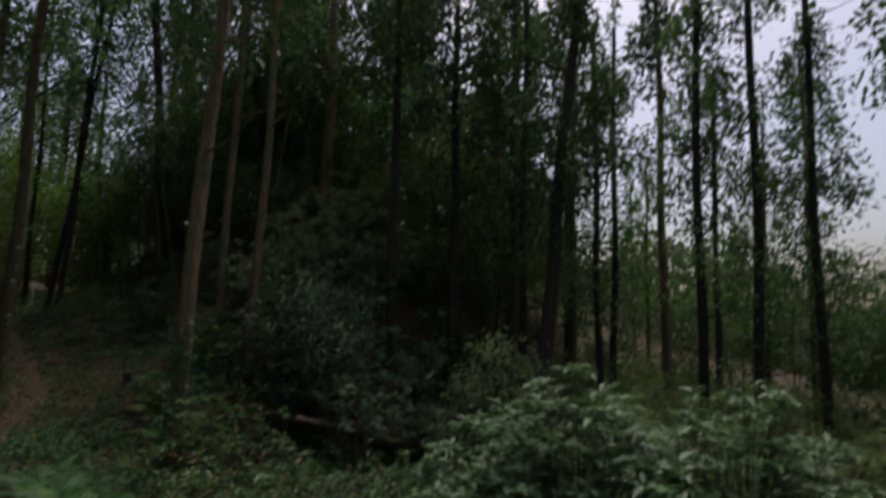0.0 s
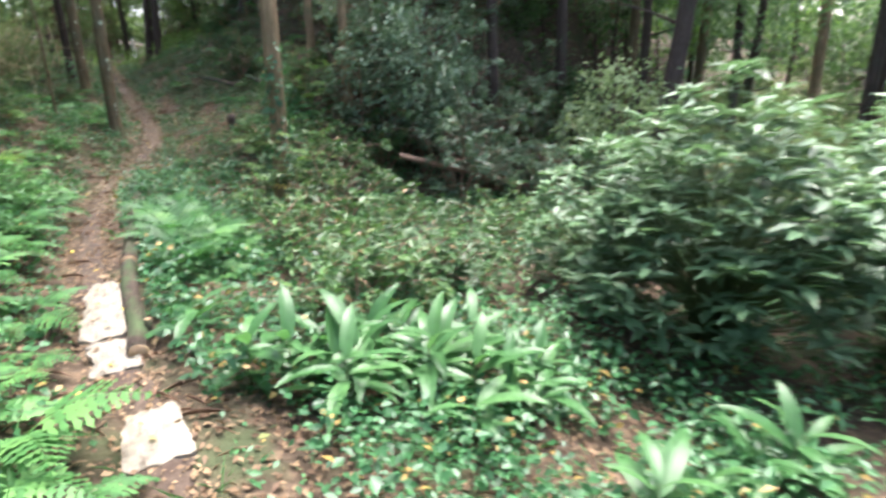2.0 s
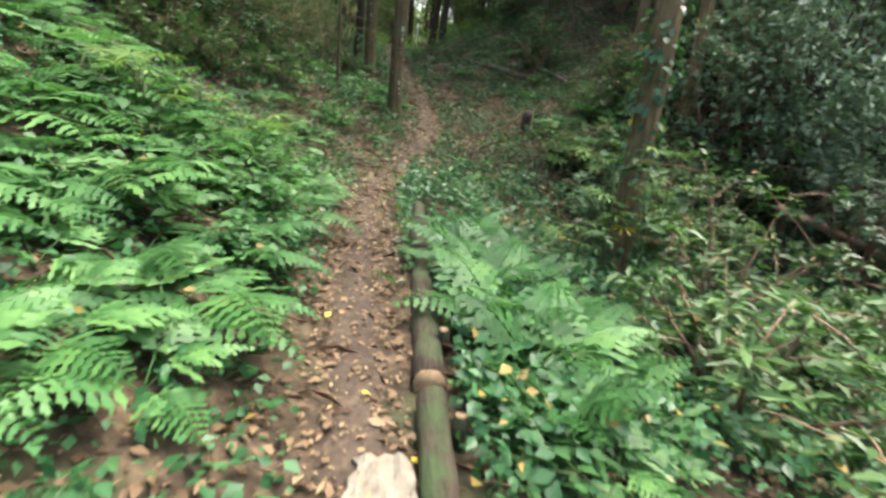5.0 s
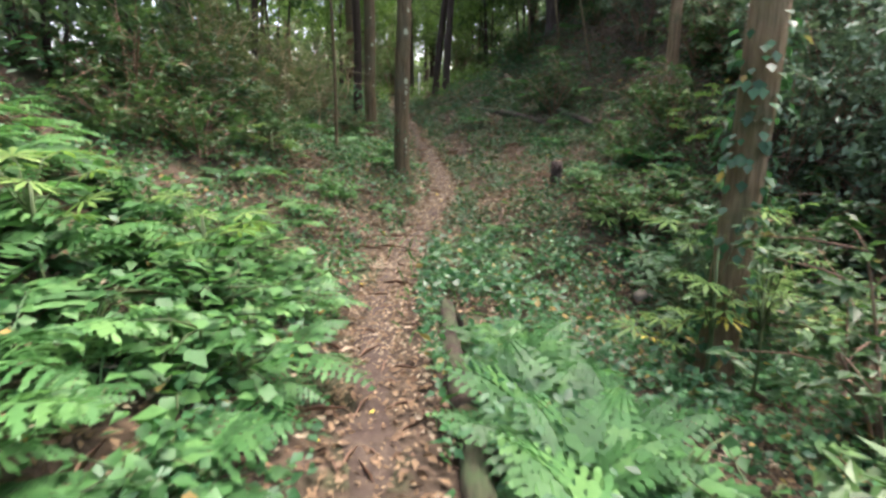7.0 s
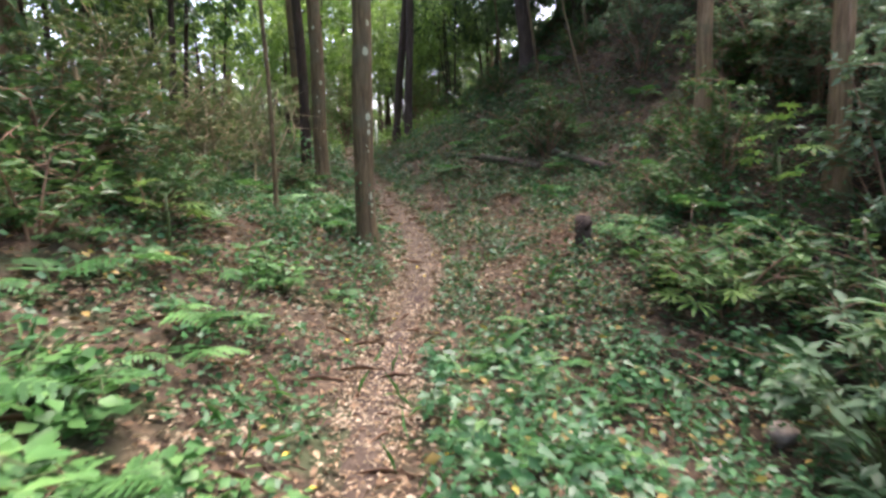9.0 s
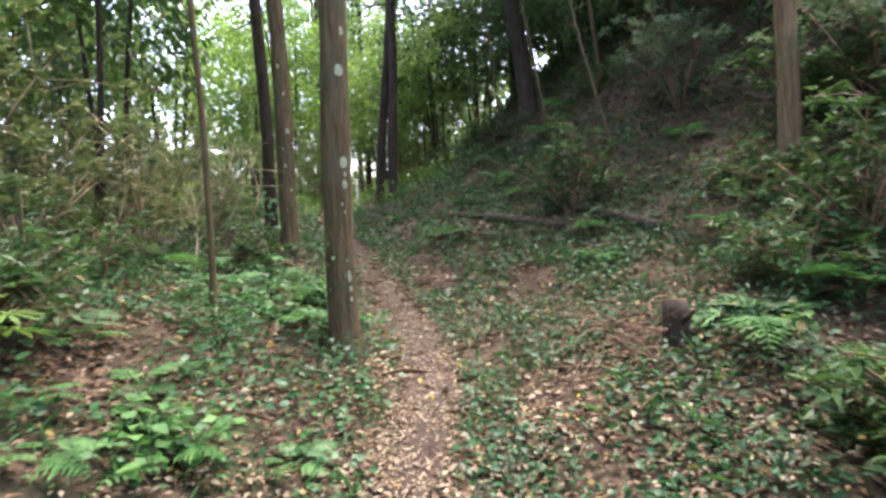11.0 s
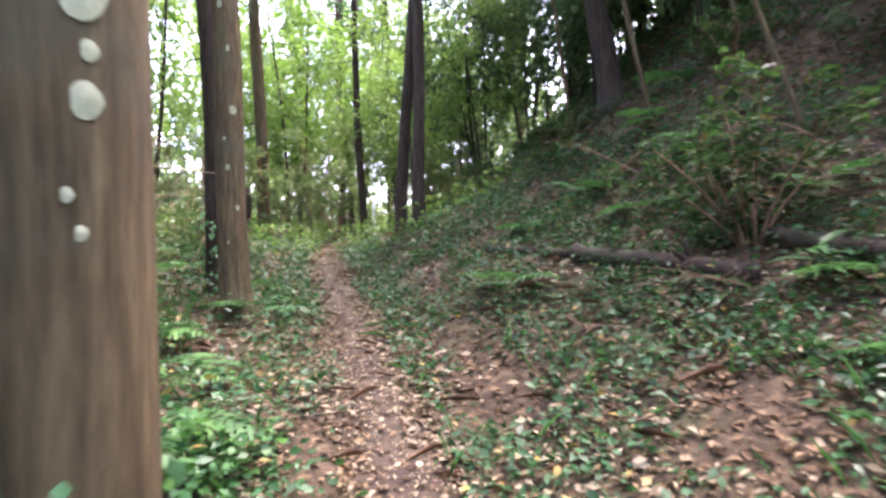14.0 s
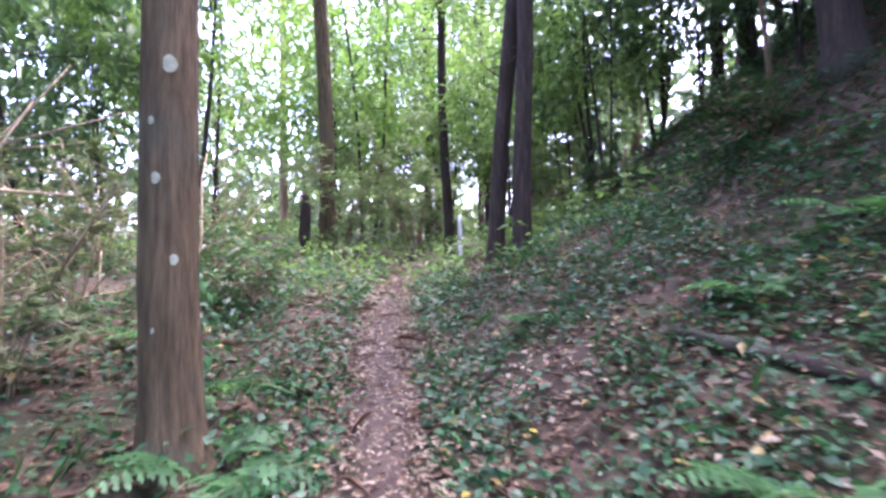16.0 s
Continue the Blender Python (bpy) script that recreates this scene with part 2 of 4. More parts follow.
def tube(points, radii, sides=8, wobble=0.0, seed=0):
    """A tapered tube along points, with its ends closed."""
    r = np.random.default_rng(seed)
    P = np.asarray(points, float)
    R = np.broadcast_to(np.asarray(radii, float), (len(P),))
    T = unit(np.gradient(P, axis=0))
    ref = np.where(np.abs(T[:, 2:3]) > .9, np.array([[1., 0, 0]]), np.array([[0, 0, 1.]]))
    A = unit(np.cross(T, ref))
    B = np.cross(T, A)
    th = np.arange(sides) * 2 * np.pi / sides
    rad = R[:, None] * (1 + wobble * r.uniform(-1, 1, (len(P), sides)))
    V = P[:, None] + rad[..., None] * (np.cos(th)[None, :, None] * A[:, None] + np.sin(th)[None, :, None] * B[:, None])
    V = V.reshape(-1, 3)
    F = [[a * sides + b, a * sides + (b + 1) % sides, (a + 1) * sides + (b + 1) % sides, (a + 1) * sides + b] for a in range(len(P) - 1) for b in range(sides)]
    F += [list(range(sides))[::-1], [(len(P) - 1) * sides + b for b in range(sides)]]
    return V, F


def joined(*some):
    V, F, k = [], [], 0
    for v, f in some:
        V.append(np.asarray(v))
        F += [[i + k for i in q] for q in f]
        k += len(v)
    return np.concatenate(V), F


def floor_at(x, y):
    return float(ground_z(x, y))


def on_floor(x, y, up=0.0):
    return (x, y, floor_at(x, y) + up)


# ---- ground and path ----
def spread(lo, hi, fine, far):
    mid = np.arange(lo, hi + fine / 2, fine)
    out = [fine * 1.5]
    while out[-1] < far:
        out.append(out[-1] * 1.35)
    return np.concatenate([lo - np.array(out)[::-1], mid, hi + np.array(out)])


gx, gy = spread(-7, 9, .14, 600), spread(-8, 24, .14, 600)
GX, GY = np.meshgrid(gx, gy)
GZ = ground_z(np.clip(GX, -60, 60), np.clip(GY, -60, 120))
near = (np.abs(GX - 1) < 9) & (GY > -9) & (GY < 25)
GZ = GZ + np.where(near, rng.normal(0, .008, GX.shape), 0) * smooth(.2, .5, np.abs(GX - path_x(GY)))
w = len(gx)
k = (np.arange(len(gy) - 1)[:, None] * w + np.arange(w - 1)).ravel()
tagged(new("ground", mesh_from("ground", np.c_[GX.ravel(), GY.ravel(), GZ.ravel()], np.c_[k, k + 1, k + w + 1, k + w], M_SOIL)),
       "dark forest soil under leaf mould and low plants", "ground", kind="structure")

py = np.arange(-8, 26, .07)
row = np.linspace(-1, 1, 9)
half = .15 + .025 * np.sin(py * 2.3) + .02 * np.sin(py * 5.9 + 1) + .13 * smooth(6.6, 8.6, py) - .09 * smooth(10.2, 12.5, py)
PX = path_x(py)[:, None] + row * half[:, None] + .03 * np.sin(py * 9)[:, None] * row
PY = np.repeat(py[:, None], 9, 1)
PZ = ground_z(PX, PY) + .018 - .05 * np.abs(row) ** 3 + rng.normal(0, .004, PX.shape)
k = (np.arange(len(py) - 1)[:, None] * 9 + np.arange(8)).ravel()
tagged(new("path", mesh_from("path", np.c_[PX.ravel(), PY.ravel(), PZ.ravel()], np.c_[k, k + 1, k + 10, k + 9], M_PATH)),
       "narrow trodden earth footpath strewn with fallen leaves", "path", kind="structure")


# ---- trees ----
def trunk_mesh(name, h, r, mat, seed=0, lean=(0, 0), sides=12, flare=1.45, taper=.45, knots=True):
    q = np.random.default_rng(seed)
    z = np.concatenate([[-.25, 0, .08, .2, .4], np.linspace(.8, h, max(6, int(h / .8)))])
    s = z / h
    px_ = lean[0] * z + .035 * np.sin(z * .9 + seed) * np.minimum(z, 2) / 2
    py_ = lean[1] * z + .035 * np.sin(z * .7 + 2 * seed) * np.minimum(z, 2) / 2
    R = r * (1 - taper * np.clip(s, 0, 1)) * (1 + (flare - 1) * np.exp(-np.maximum(z, 0) / .13))
    V, F = tube(np.c_[px_, py_, z], R, sides, .06, seed)
    return mesh_from(name, V, F, mat)


def blob_leaves(q, n, centre, radii, size, clumps, spread_, flat=.5):
    """Leaf bases, ways and upper sides in clumps that fill an uneven ellipsoid."""
    c = unit(q.normal(size=(clumps, 3))) * q.uniform(.25, 1.0, (clumps, 1)) ** .6 * radii
    i = q.integers(0, clumps, n)
    P = np.asarray(centre) + c[i] + q.normal(0, 1, (n, 3)) * spread_
    D = unit(c[i] * [1, 1, .3] + q.normal(0, 1.1, (n, 3)) * np.abs(radii).mean() * .7)
    D[:, 2] -= .25
    N = unit(q.normal(0, flat, (n, 3)) + [0, 0, 1])
    L = size * q.uniform(.6, 1.35, n)
    return P, D, N, L, c + centre


def limb_mesh(name, start, ends, r, mat, seed=0):
    q = np.random.default_rng(seed)
    bits = []
    for e in ends:
        e = np.asarray(e, float)
        s = np.array([start[0], start[1], min(start[2] + q.uniform(-1, 1) * .3, e[2])])
        m = (s + e) / 2 + q.normal(0, .12, 3) * np.linalg.norm(e - s) * .5 + [0, 0, -.05]
        u = np.linspace(0, 1, 6)[:, None]
        bits.append(tube((1 - u) ** 2 * s + 2 * u * (1 - u) * m + u * u * e, np.linspace(r, r * .25, 6), 5, .1, seed))
    return mesh_from(name, *joined(*bits), mat)


def tall_tree(seed, h, r, mat, leafmat, crown_from, crown_r, n=3000, size=.24, label="", lean=(0, 0), where=(0, 0, 0), name="tree", snags=5):
    q = np.random.default_rng(seed)
    ob = thing(name, label, "tree", where)
    stem = child("trunk", trunk_mesh("trunk", h, r, mat, seed, lean), ob)
    top = np.array([lean[0] * h, lean[1] * h, h])
    hh = h - crown_from
    mid = np.array([lean[0], lean[1], 1]) * (crown_from + hh * .55)
    P, D, N, L, c = blob_leaves(q, n, mid, np.array([crown_r, crown_r, hh * .62]), size, int(n / 45), .3)
    fade = np.clip(1.25 - (P[:, 2] - crown_from) / hh, .25, 1)[:, None]
    P[:, :2] = top[:2] * (P[:, 2:3] / h) + (P[:, :2] - top[:2] * (P[:, 2:3] / h)) * fade
    child("crown", leaf_mesh("crown", P, D, N, L, L * .42, leafmat, True), ob)
    ends = [np.array([lean[0], lean[1], 1]) * z + np.r_[unit(q.normal(size=2)) * crown_r * .7, .25] for z in np.linspace(crown_from * .75, h * .9, 9)]
    for e in ends:
        child("limb", limb_mesh("limb", np.array([lean[0], lean[1], 1]) * (e[2] - .5), [e], r * .22, mat, seed), ob)
    for z in q.uniform(1.8, max(crown_from, 2.0), snags):
        a = q.uniform(0, 6.28)
        s = np.array([lean[0], lean[1], 1]) * z
        child("dead_branch", limb_mesh("dead_branch", s, [s + [math.cos(a) * q.uniform(.3, .9), math.sin(a) * q.uniform(.3, .9), q.uniform(-.05, .3)]], .012, mat, seed), stem)
    return ob


def small_tree(seed, h, low, radius, leafmat, n=3200, size=.12, stems=2, label="", barkmat=None, name="understory_tree", where=(0, 0, 0)):
    q = np.random.default_rng(seed)
    ob = thing(name, label, "tree", where)
    bark = barkmat or M_BARK_DARK
    P, D, N, L, c = blob_leaves(q, n, np.array([0, 0, (h + low) / 2]), np.array([radius, radius, (h - low) / 2]), size, int(n / 30), .2)
    child("crown", leaf_mesh("crown", P, D, N, L, L * .45, leafmat, True), ob)
    for s in range(stems):
        a = q.uniform(0, 6.28)
        tip = np.array([math.cos(a) * radius * .45, math.sin(a) * radius * .45, h * q.uniform(.75, .95)])
        u = np.linspace(0, 1, 9)[:, None]
        b = np.array([math.cos(a) * .08, math.sin(a) * .08, -.15])
        pts = b * (1 - u) + tip * u + np.sin(u * 5 + seed + s) * [.07, .05, 0]
        child("stem", mesh_from("stem", *tube(pts, np.linspace(.035, .01, 9) * (h / 5) ** .5, 7, .08, seed), bark), ob)
        for e in c[q.permutation(len(c))[:4]]:
            child("limb", limb_mesh("limb", tip * .55, [e], .014, bark, seed + s), ob)
    return ob


def shrub(seed, h, radius, leafmat, n=900, size=.1, width=.42, label="", name="shrub", where=(0, 0, 0), stemmat=None, simple=False):
    """A bush: bare stems from the base, each with side twigs, and leaves set in whorls towards the twig ends."""
    q = np.random.default_rng(seed)
    ob = thing(name, label, "shrub", where)
    tips = []
    for s in range(9):
        a, out = q.uniform(0, 6.28), radius * q.uniform(.25, 1)
        tip = np.array([math.cos(a) * out, math.sin(a) * out, h * q.uniform(.55, 1) * (1 - .3 * out / radius)])
        u = np.linspace(0, 1, 7)[:, None]
        pts = np.array([math.cos(a), math.sin(a), 0]) * .05 * (1 - u) + tip * u ** [1.4, 1.4, .9] + [0, 0, -.06]
        bits = [tube(pts, np.linspace(.016, .006, 7), 4, .1, s)]
        tips.append(pts[-1])
        for k in range(7):
            b = pts[q.integers(2, 7)]
            e = b + q.normal(0, 1, 3) * [radius * .32, radius * .32, h * .12] + [0, 0, h * .05]
            e[2] = max(e[2], .05)
            tips.append(e)
            bits.append(tube(np.array([b, (b + e) / 2 + [0, 0, .02], e]), [.006, .005, .003], 3))
        child("stem", mesh_from("stem", *joined(*bits), stemmat or M_TWIG), ob)
    tips = np.array(tips)
    i = q.integers(0, len(tips), n)
    a = q.uniform(0, 6.28, n)
    D = np.c_[np.cos(a), np.sin(a), q.uniform(-.45, .55, n)]
    P = tips[i] + q.normal(0, .35, (n, 3)) * size - [0, 0, .3] * np.array([size]) * q.uniform(0, 1, (n, 1))
    L = size * q.uniform(.6, 1.4, n)
    child("foliage", leaf_mesh("foliage", P, D, unit(q.normal(0, .35, (n, 3)) + [0, 0, 1]), L, L * width, leafmat, simple), ob)
    return ob


def put(proto, x, y, turn=0.0, size=1.0, dz=0.0, tilt=0.0):
    return copy_thing(proto, Matrix.LocRotScale((x, y, floor_at(x, y) + dz), Euler((tilt, 0, turn)), (size,) * 3))


def lichen(ob, r, spots, face, seed, lean):
    """Pale lichen discs on a trunk: (height, angle, size)."""
    for z, a, s in spots:
        a += face
        r_ = r * (1.02 - .03 * z)
        ox = lean[0] * z + .035 * math.sin(z * .9 + seed) * min(z, 2) / 2
        oy = lean[1] * z + .035 * math.sin(z * .7 + 2 * seed) * min(z, 2) / 2
        bm = bmesh.new()
        n = 12
        ring = []
        for j in range(n):
            t = j * 6.2832 / n
            u, v = s * math.cos(t) * (1 + .15 * math.sin(3 * t + z)), s * 1.35 * math.sin(t)
            aa = a + u / r_
            ring.append(bm.verts.new((ox + math.cos(aa) * r_, oy + math.sin(aa) * r_, z + v)))
        c = bm.verts.new((ox + math.cos(a) * (r_ + .003), oy + math.sin(a) * (r_ + .003), z))
        for j in range(n):
            bm.faces.new((c, ring[j], ring[(j + 1) % n]))
        me = bpy.data.meshes.new("lichen_patch")
        bm.to_mesh(me)
        bm.free()
        me.materials.append(M_LICHEN)
        child("lichen_patch", me, ob.children[0], "pale grey-green lichen patch")


def ivy(ob, r, top, n, seed, lean=(0, 0), bottom=.05, size=.05):
    q = np.random.default_rng(seed)
    z, a = q.uniform(0, 1, n) ** 1.3 * (top - bottom) + bottom, q.uniform(0, 6.28, n)
    rr = r * 1.1 + q.uniform(0, .07, n)
    P = np.c_[lean[0] * z + np.cos(a) * rr, lean[1] * z + np.sin(a) * rr, z]
    D = np.c_[np.cos(a) * .6, np.sin(a) * .6, -.7 + q.normal(0, .4, n)]
    L = q.uniform(size, size * 2, n)
    child("ivy", leaf_mesh("ivy", P, D, np.c_[np.cos(a), np.sin(a), .5 + 0 * a], L, L * .8, M_COVER), ob.children[0], "dark green climbing ivy leaves")


# The trees beside the path.
T = tall_tree(11, 15, .118, M_BARK, M_CANOPY, 7.5, 2.0, 3000, .22, "slender straight trunk with pale lichen beside the path", (.004, 0), (-.48, 9.12, floor_at(-.48, 9.12)), snags=0)
lichen(T, .117, [(.62, .3, .034), (.52, .4, .018), (.44, .4, .014), (1.12, .25, .01), (1.18, .1, .01), (1.33, .35, .024), (1.41, .4, .014), (1.5, .32, .034), (2.2, .1, .035), (2.5, .3, .025), (2.9, .2, .035)], -1.2, 11, (.004, 0))
ivy(T, .118, .9, 50, 5, size=.026)
T = tall_tree(12, 16, .128, M_BARK, M_CANOPY, 8, 2.2, 3000, .22, "grey-brown trunk leaning a little, spotted with lichen", (-.02, .01), (-1.7, 13.1, floor_at(-1.7, 13.1)), snags=0)
lichen(T, .127, [(1.25, 0, .02), (1.75, .4, .03), (2.3, .2, .022), (.9, .6, .018), (2.7, -.3, .025), (.3, .4, .018), (1.5, -.2, .014), (.6, -.1, .012)], -1.4, 12, (-.02, .01))
T = tall_tree(13, 15, .1, M_BARK_DARK, M_CANOPY, 8, 2.0, 2600, .22, "dark slim trunk standing beyond the path-side trees", (-.012, 0), (-2.12, 13.75, floor_at(-2.12, 13.75)))
ivy(T, .1, .8, 80, 6)
T = tall_tree(14, 14, .125, M_BARK_RED, M_CEDAR, 7, 2.2, 1400, .24, "ochre trunk wrapped in climbing ivy on the gully side", (.03, 0), (2.42, 4.02, floor_at(2.42, 4.02)))
ivy(T, .125, 2.6, 520, 7, (.03, 0))
tall_tree(15, 15, .1, M_BARK_RED, M_CEDAR, 7.5, 2.2, 1400, .24, "straight ochre trunk on the hillside", (.01, 0), (3.75, 9.9, floor_at(3.75, 9.9)))
tall_tree(16, 15, .1, M_BARK_RED, M_CEDAR, 7.5, 2.2, 1400, .24, "straight ochre trunk among hillside shrubs", (.015, 0), (4.2, 8.0, floor_at(4.2, 8.0)))
tall_tree(17, 13, .1, M_BARK_DARK, M_CANOPY, 6, 2.0, 2800, .2, "dark leaning trunk, one of a pair at the path's bend", (.09, 0), (-.6, 17.6, floor_at(-.6, 17.6)))
tall_tree(18, 13, .1, M_BARK_DARK, M_CANOPY, 6, 2.0, 2800, .2, "dark trunk, one of a pair at the path's bend", (.03, .01), (-.27, 17.2, floor_at(-.27, 17.2)))
tall_tree(19, 15, .14, M_BARK, M_CANOPY, 8, 2.0, 2600, .22, "grey trunk rising from low green plants", (0, 0), (-3.8, 20.5, floor_at(-3.8, 20.5)))
tall_tree(21, 13, .09, M_BARK_DARK, M_CANOPY, 6, 2.0, 2400, .2, "dark trunk beyond the marker stake", (-.01, 0), (-1.75, 21.5, floor_at(-1.75, 21.5)))
tall_tree(22, 14, .17, M_BARK_DARK, M_CANOPY, 7, 2.2, 2400, .22, "dark trunk high on the shaded hillside", (-.09, 0), (2.6, 16.2, floor_at(2.6, 16.2)))
tall_tree(20, 8, .028, M_BARK, M_CANOPY, 4, .9, 700, .15, "thin straight sapling at the bank's foot", (-.01, 0), (-1.6, 9.45, floor_at(-1.6, 9.45)), "sapling", 2)
for i, (x, y, lx, ly, r) in enumerate(((3.5, 14.4, -.12, 0, .03), (2.6, 14.8, -.16, .05, .028), (4.4, 13.4, -.1, 0, .03), (2.0, 16.2, -.08, 0, .025), (5.2, 12.0, .1, 0, .03), (3.0, 12.6, -.2, .1, .022))):
    tall_tree(30 + i, 6.5, r, M_BARK, M_CANOPY, 4, 1.0, 500, .15, "thin leaning sapling on the shaded hillside", (lx, ly), (x, y, floor_at(x, y)), "sapling", 2)

# The wood around: a few trees built once and then repeated.
CEDARS = [tall_tree(40 + i, 15 + i, .15 + .015 * i, (M_BARK_DARK, M_BARK, M_BARK_RED)[i], M_CEDAR, 7.5 + .8 * i, 2.1, 2200, .29, "tall straight forest tree with a high dark crown", (.008 * (i - 1), .005),
                    ((10.4, 9.6), (13.2, 10.4), (7.2, 12.9))[i] + (floor_at(*((10.4, 9.6), (13.2, 10.4), (7.2, 12.9))[i]),), "forest_tree") for i in range(3)]
UNDER = [small_tree(60 + i, 5.5 + .9 * i, .5 + .4 * i, 1.6 + .15 * i, (M_CANOPY, M_CANOPY, M_LIGHT, M_BUSH)[i], 2700, .19, 2, "leafy evergreen understory tree with thin dark stems",
                    None, "understory_tree", ((9.5, 13), (12, 14.5), (-3.8, 23), (6.0, 14))[i] + (floor_at(*((9.5, 13), (12, 14.5), (-3.8, 23), (6.0, 14))[i]),)) for i in range(4)]
for ob in CEDARS + UNDER:
    ob["group"] = "trees of the wood"

q = np.random.default_rng(3)
TALL = ((7.9, 8.6), (16.5, 11.2), (18.5, 8.6), (20.5, 8.0), (23, 6.0), (15, 14), (11, 16), (18, 17), (30, 3), (26, -1), (21, 1.0), (5.2, 18), (3.3, 20.5), 
        (6.4, 20), (8, 17), (3.6, 23), (3, 29), (-7, 13), (-9, 9), (-7.4, 4.5),
        (-6.2, 1), (-8, -3), (-5, -6.5), (-9, 30), (-2.5, 36), (4, 38), (9, 24), (-12, 14), (-13, 22), (-6, 34), (5, -9), (-1, -11), (9, -9), (13, -5), (16, -1.5), (-11, 2), (13, 20))
for n, (x, y) in enumerate(TALL):
    put(CEDARS[n % 3], x, y, q.uniform(0, 6.28), q.uniform(.85, 1.15), -.05)
LOW = ((17.5, .6), (24, 4), (26, 11), (14, -2), (12.5, -4.5), (11, 11.5), (14.5, 12.2), (7.9, 14.6), (17, 13.5), (20, 13), (22, 10), (25, 8), (28, 4), (4.2, 17.8), (6, 16.4), (3, 19), (4.4, 21), (2.2, 21.5), (6.2, 18.6),
       (.9, 21.0), (1.2, 26), (-.2, 27), (-4.8, 14.6), (-6, 19.5), (-5.4, 11.4), (-7.5, 15.5), (-4.6, 8.2), (-6, 6), (-5.2, 3.6), (-6.6, -.5), (-5, -3.5), (-8, 11), (-8.5, 21), (-3, 31),
       (-6, 28), (2.5, 33), (-9, 26), (-11, 18), (-10, 6), (-9, 0), (7, 23), (10, 19), (13, 17), (16, 16), (-2, 40), (-8, 38), (4, -11), (0, -13), (8.5, -7), (12, -8), (-5, -10), (18, 3.5), (22, -3), (3.6, 15.9), (5.4, 16.2), (7.0, 15.8), (4.3, 19.6), (2.6, 23.6), (5, 23), (12.6, 11.2),
       (-4.2, 6.6), (-4.9, 9.6), (-3.9, 3.0), (-5.6, -2), (-4.6, .6), (-4.3, 12.6), (-6.6, 9), (-7, 17.6), (1.8, 28.6), (-9.4, 20), (-10, 13))
for n, (x, y) in enumerate(LOW):
    put(UNDER[(n * 3 + n // 4) % 4], x, y, q.uniform(0, 6.28), q.uniform(.8, 1.2), -.08)
for x, y, s in ((2.6, 17, .5), (3.4, 15.2, .5), (4.4, 13.6, .5), (3.0, 18.6, .6), (5.0, 12.4, .5), (4.0, 17.4, .6), (2.2, 19.4, .6)):
    put(UNDER[1], x, y, q.uniform(0, 6.28), s, -.05)
AIRY = tall_tree(47, 14, .13, M_BARK_DARK, M_CANOPY, 1.6, 1.9, 2300, .19, "tall dark trunk with thin airy foliage against the sky", (.01, 0), (15.8, 8.4, floor_at(15.8, 8.4)), "forest_tree", 0)
AIRY["group"] = "trees of the wood"
for x, y in ((14.6, 4.2), (15.3, 3.1), (14.3, 7.5), (15.4, 1.7), (24.5, 8.6), (-1.6, 29), (-3.6, 31), (-.6, 34)):
    put(AIRY, x, y, q.uniform(0, 6.28), q.uniform(.8, 1.15), -.05)
for x, y in ((17.6, 12.4), (19.2, 14.6), (12.2, 8.6)):
    put(AIRY, x, y, q.uniform(0, 6.28), q.uniform(.8, 1.1), -.05)
PALE_TREE = tall_tree(49, 12, .11, M_BARK_DARK, M_LIGHT, 1.2, 2.0, 2200, .2, "slender trunk with thin pale-green foliage in the light", (.01, .01), (-3.4, 28, floor_at(-3.4, 28)), "forest_tree", 0)
PALE_TREE["group"] = "trees of the wood"
for x, y in ((-1.8, 31), (-5.4, 30), (-.2, 29.4), (-4.4, 34), (20.2, 15.8), (23, 13.4), (25.4, 16.4), ):
    put(PALE_TREE, x, y, q.uniform(0, 6.28), q.uniform(.8, 1.15), -.05)
for x, y in ((6.0, 16.6), (5.2, 15.2), (6.6, 17.4), (5.8, 18.8), (7.4, 14.2), (7.2, 19.6)):
    put(UNDER[0], x, y, q.uniform(0, 6.28), q.uniform(.8, 1.05), -.08)
tall_tree(48, 13, .21, M_BARK_DARK, M_CEDAR, 6, 2.2, 2400, .24, "thick dark trunk leaning over the gully", (.13, .02), (10.3, 5.6, floor_at(10.3, 5.6)))
for x, y, s in ((8.6, 11.4, .5), (9.6, 10.6, .5), (7.8, 12.6, .5), (10.8, 9.6, .5)):
    put(UNDER[0], x, y, q.uniform(0, 6.28), s, -.05)
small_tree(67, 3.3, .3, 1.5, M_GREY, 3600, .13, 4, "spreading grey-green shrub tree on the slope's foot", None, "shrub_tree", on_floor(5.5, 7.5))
small_tree(68, 3.6, .9, .9, M_FEATHER, 1500, .14, 3, "small pale-leaved tree in the gully", None, "shrub_tree", on_floor(8.9, 5.0))
# Growth where the path leads out of the dark, leaves coloured as if sunlit.
for x, y, s in ((-2.4, 27.5, .7), (-4.4, 26, .7), (.6, 23.5, .8), (-1.0, 33, .8), (-6.5, 26.5, .9), (-3.6, 33.5, .8), (1.0, 19.8, .62), (-7.2, 30, 1.2), (-.6, 21.6, .8), (-5, 24, .9), (-7, 22, 1), (-2.6, 26, .9), (-4.6, 29, 1.1), (-.8, 25, .8)):
    put(UNDER[2], x, y, q.uniform(0, 6.28), s, -.1)

# Shade trees that close the wood over the bank and the far side of the gully.
for n, (x, y, s) in enumerate(((-3.9, 6.2, .8), (6.4, 18, 1.4), (10.4, 18.2, 1.6))):
    put(UNDER[(0, 1, 3)[n % 3]], x, y, q.uniform(0, 6.28), s, -.08)

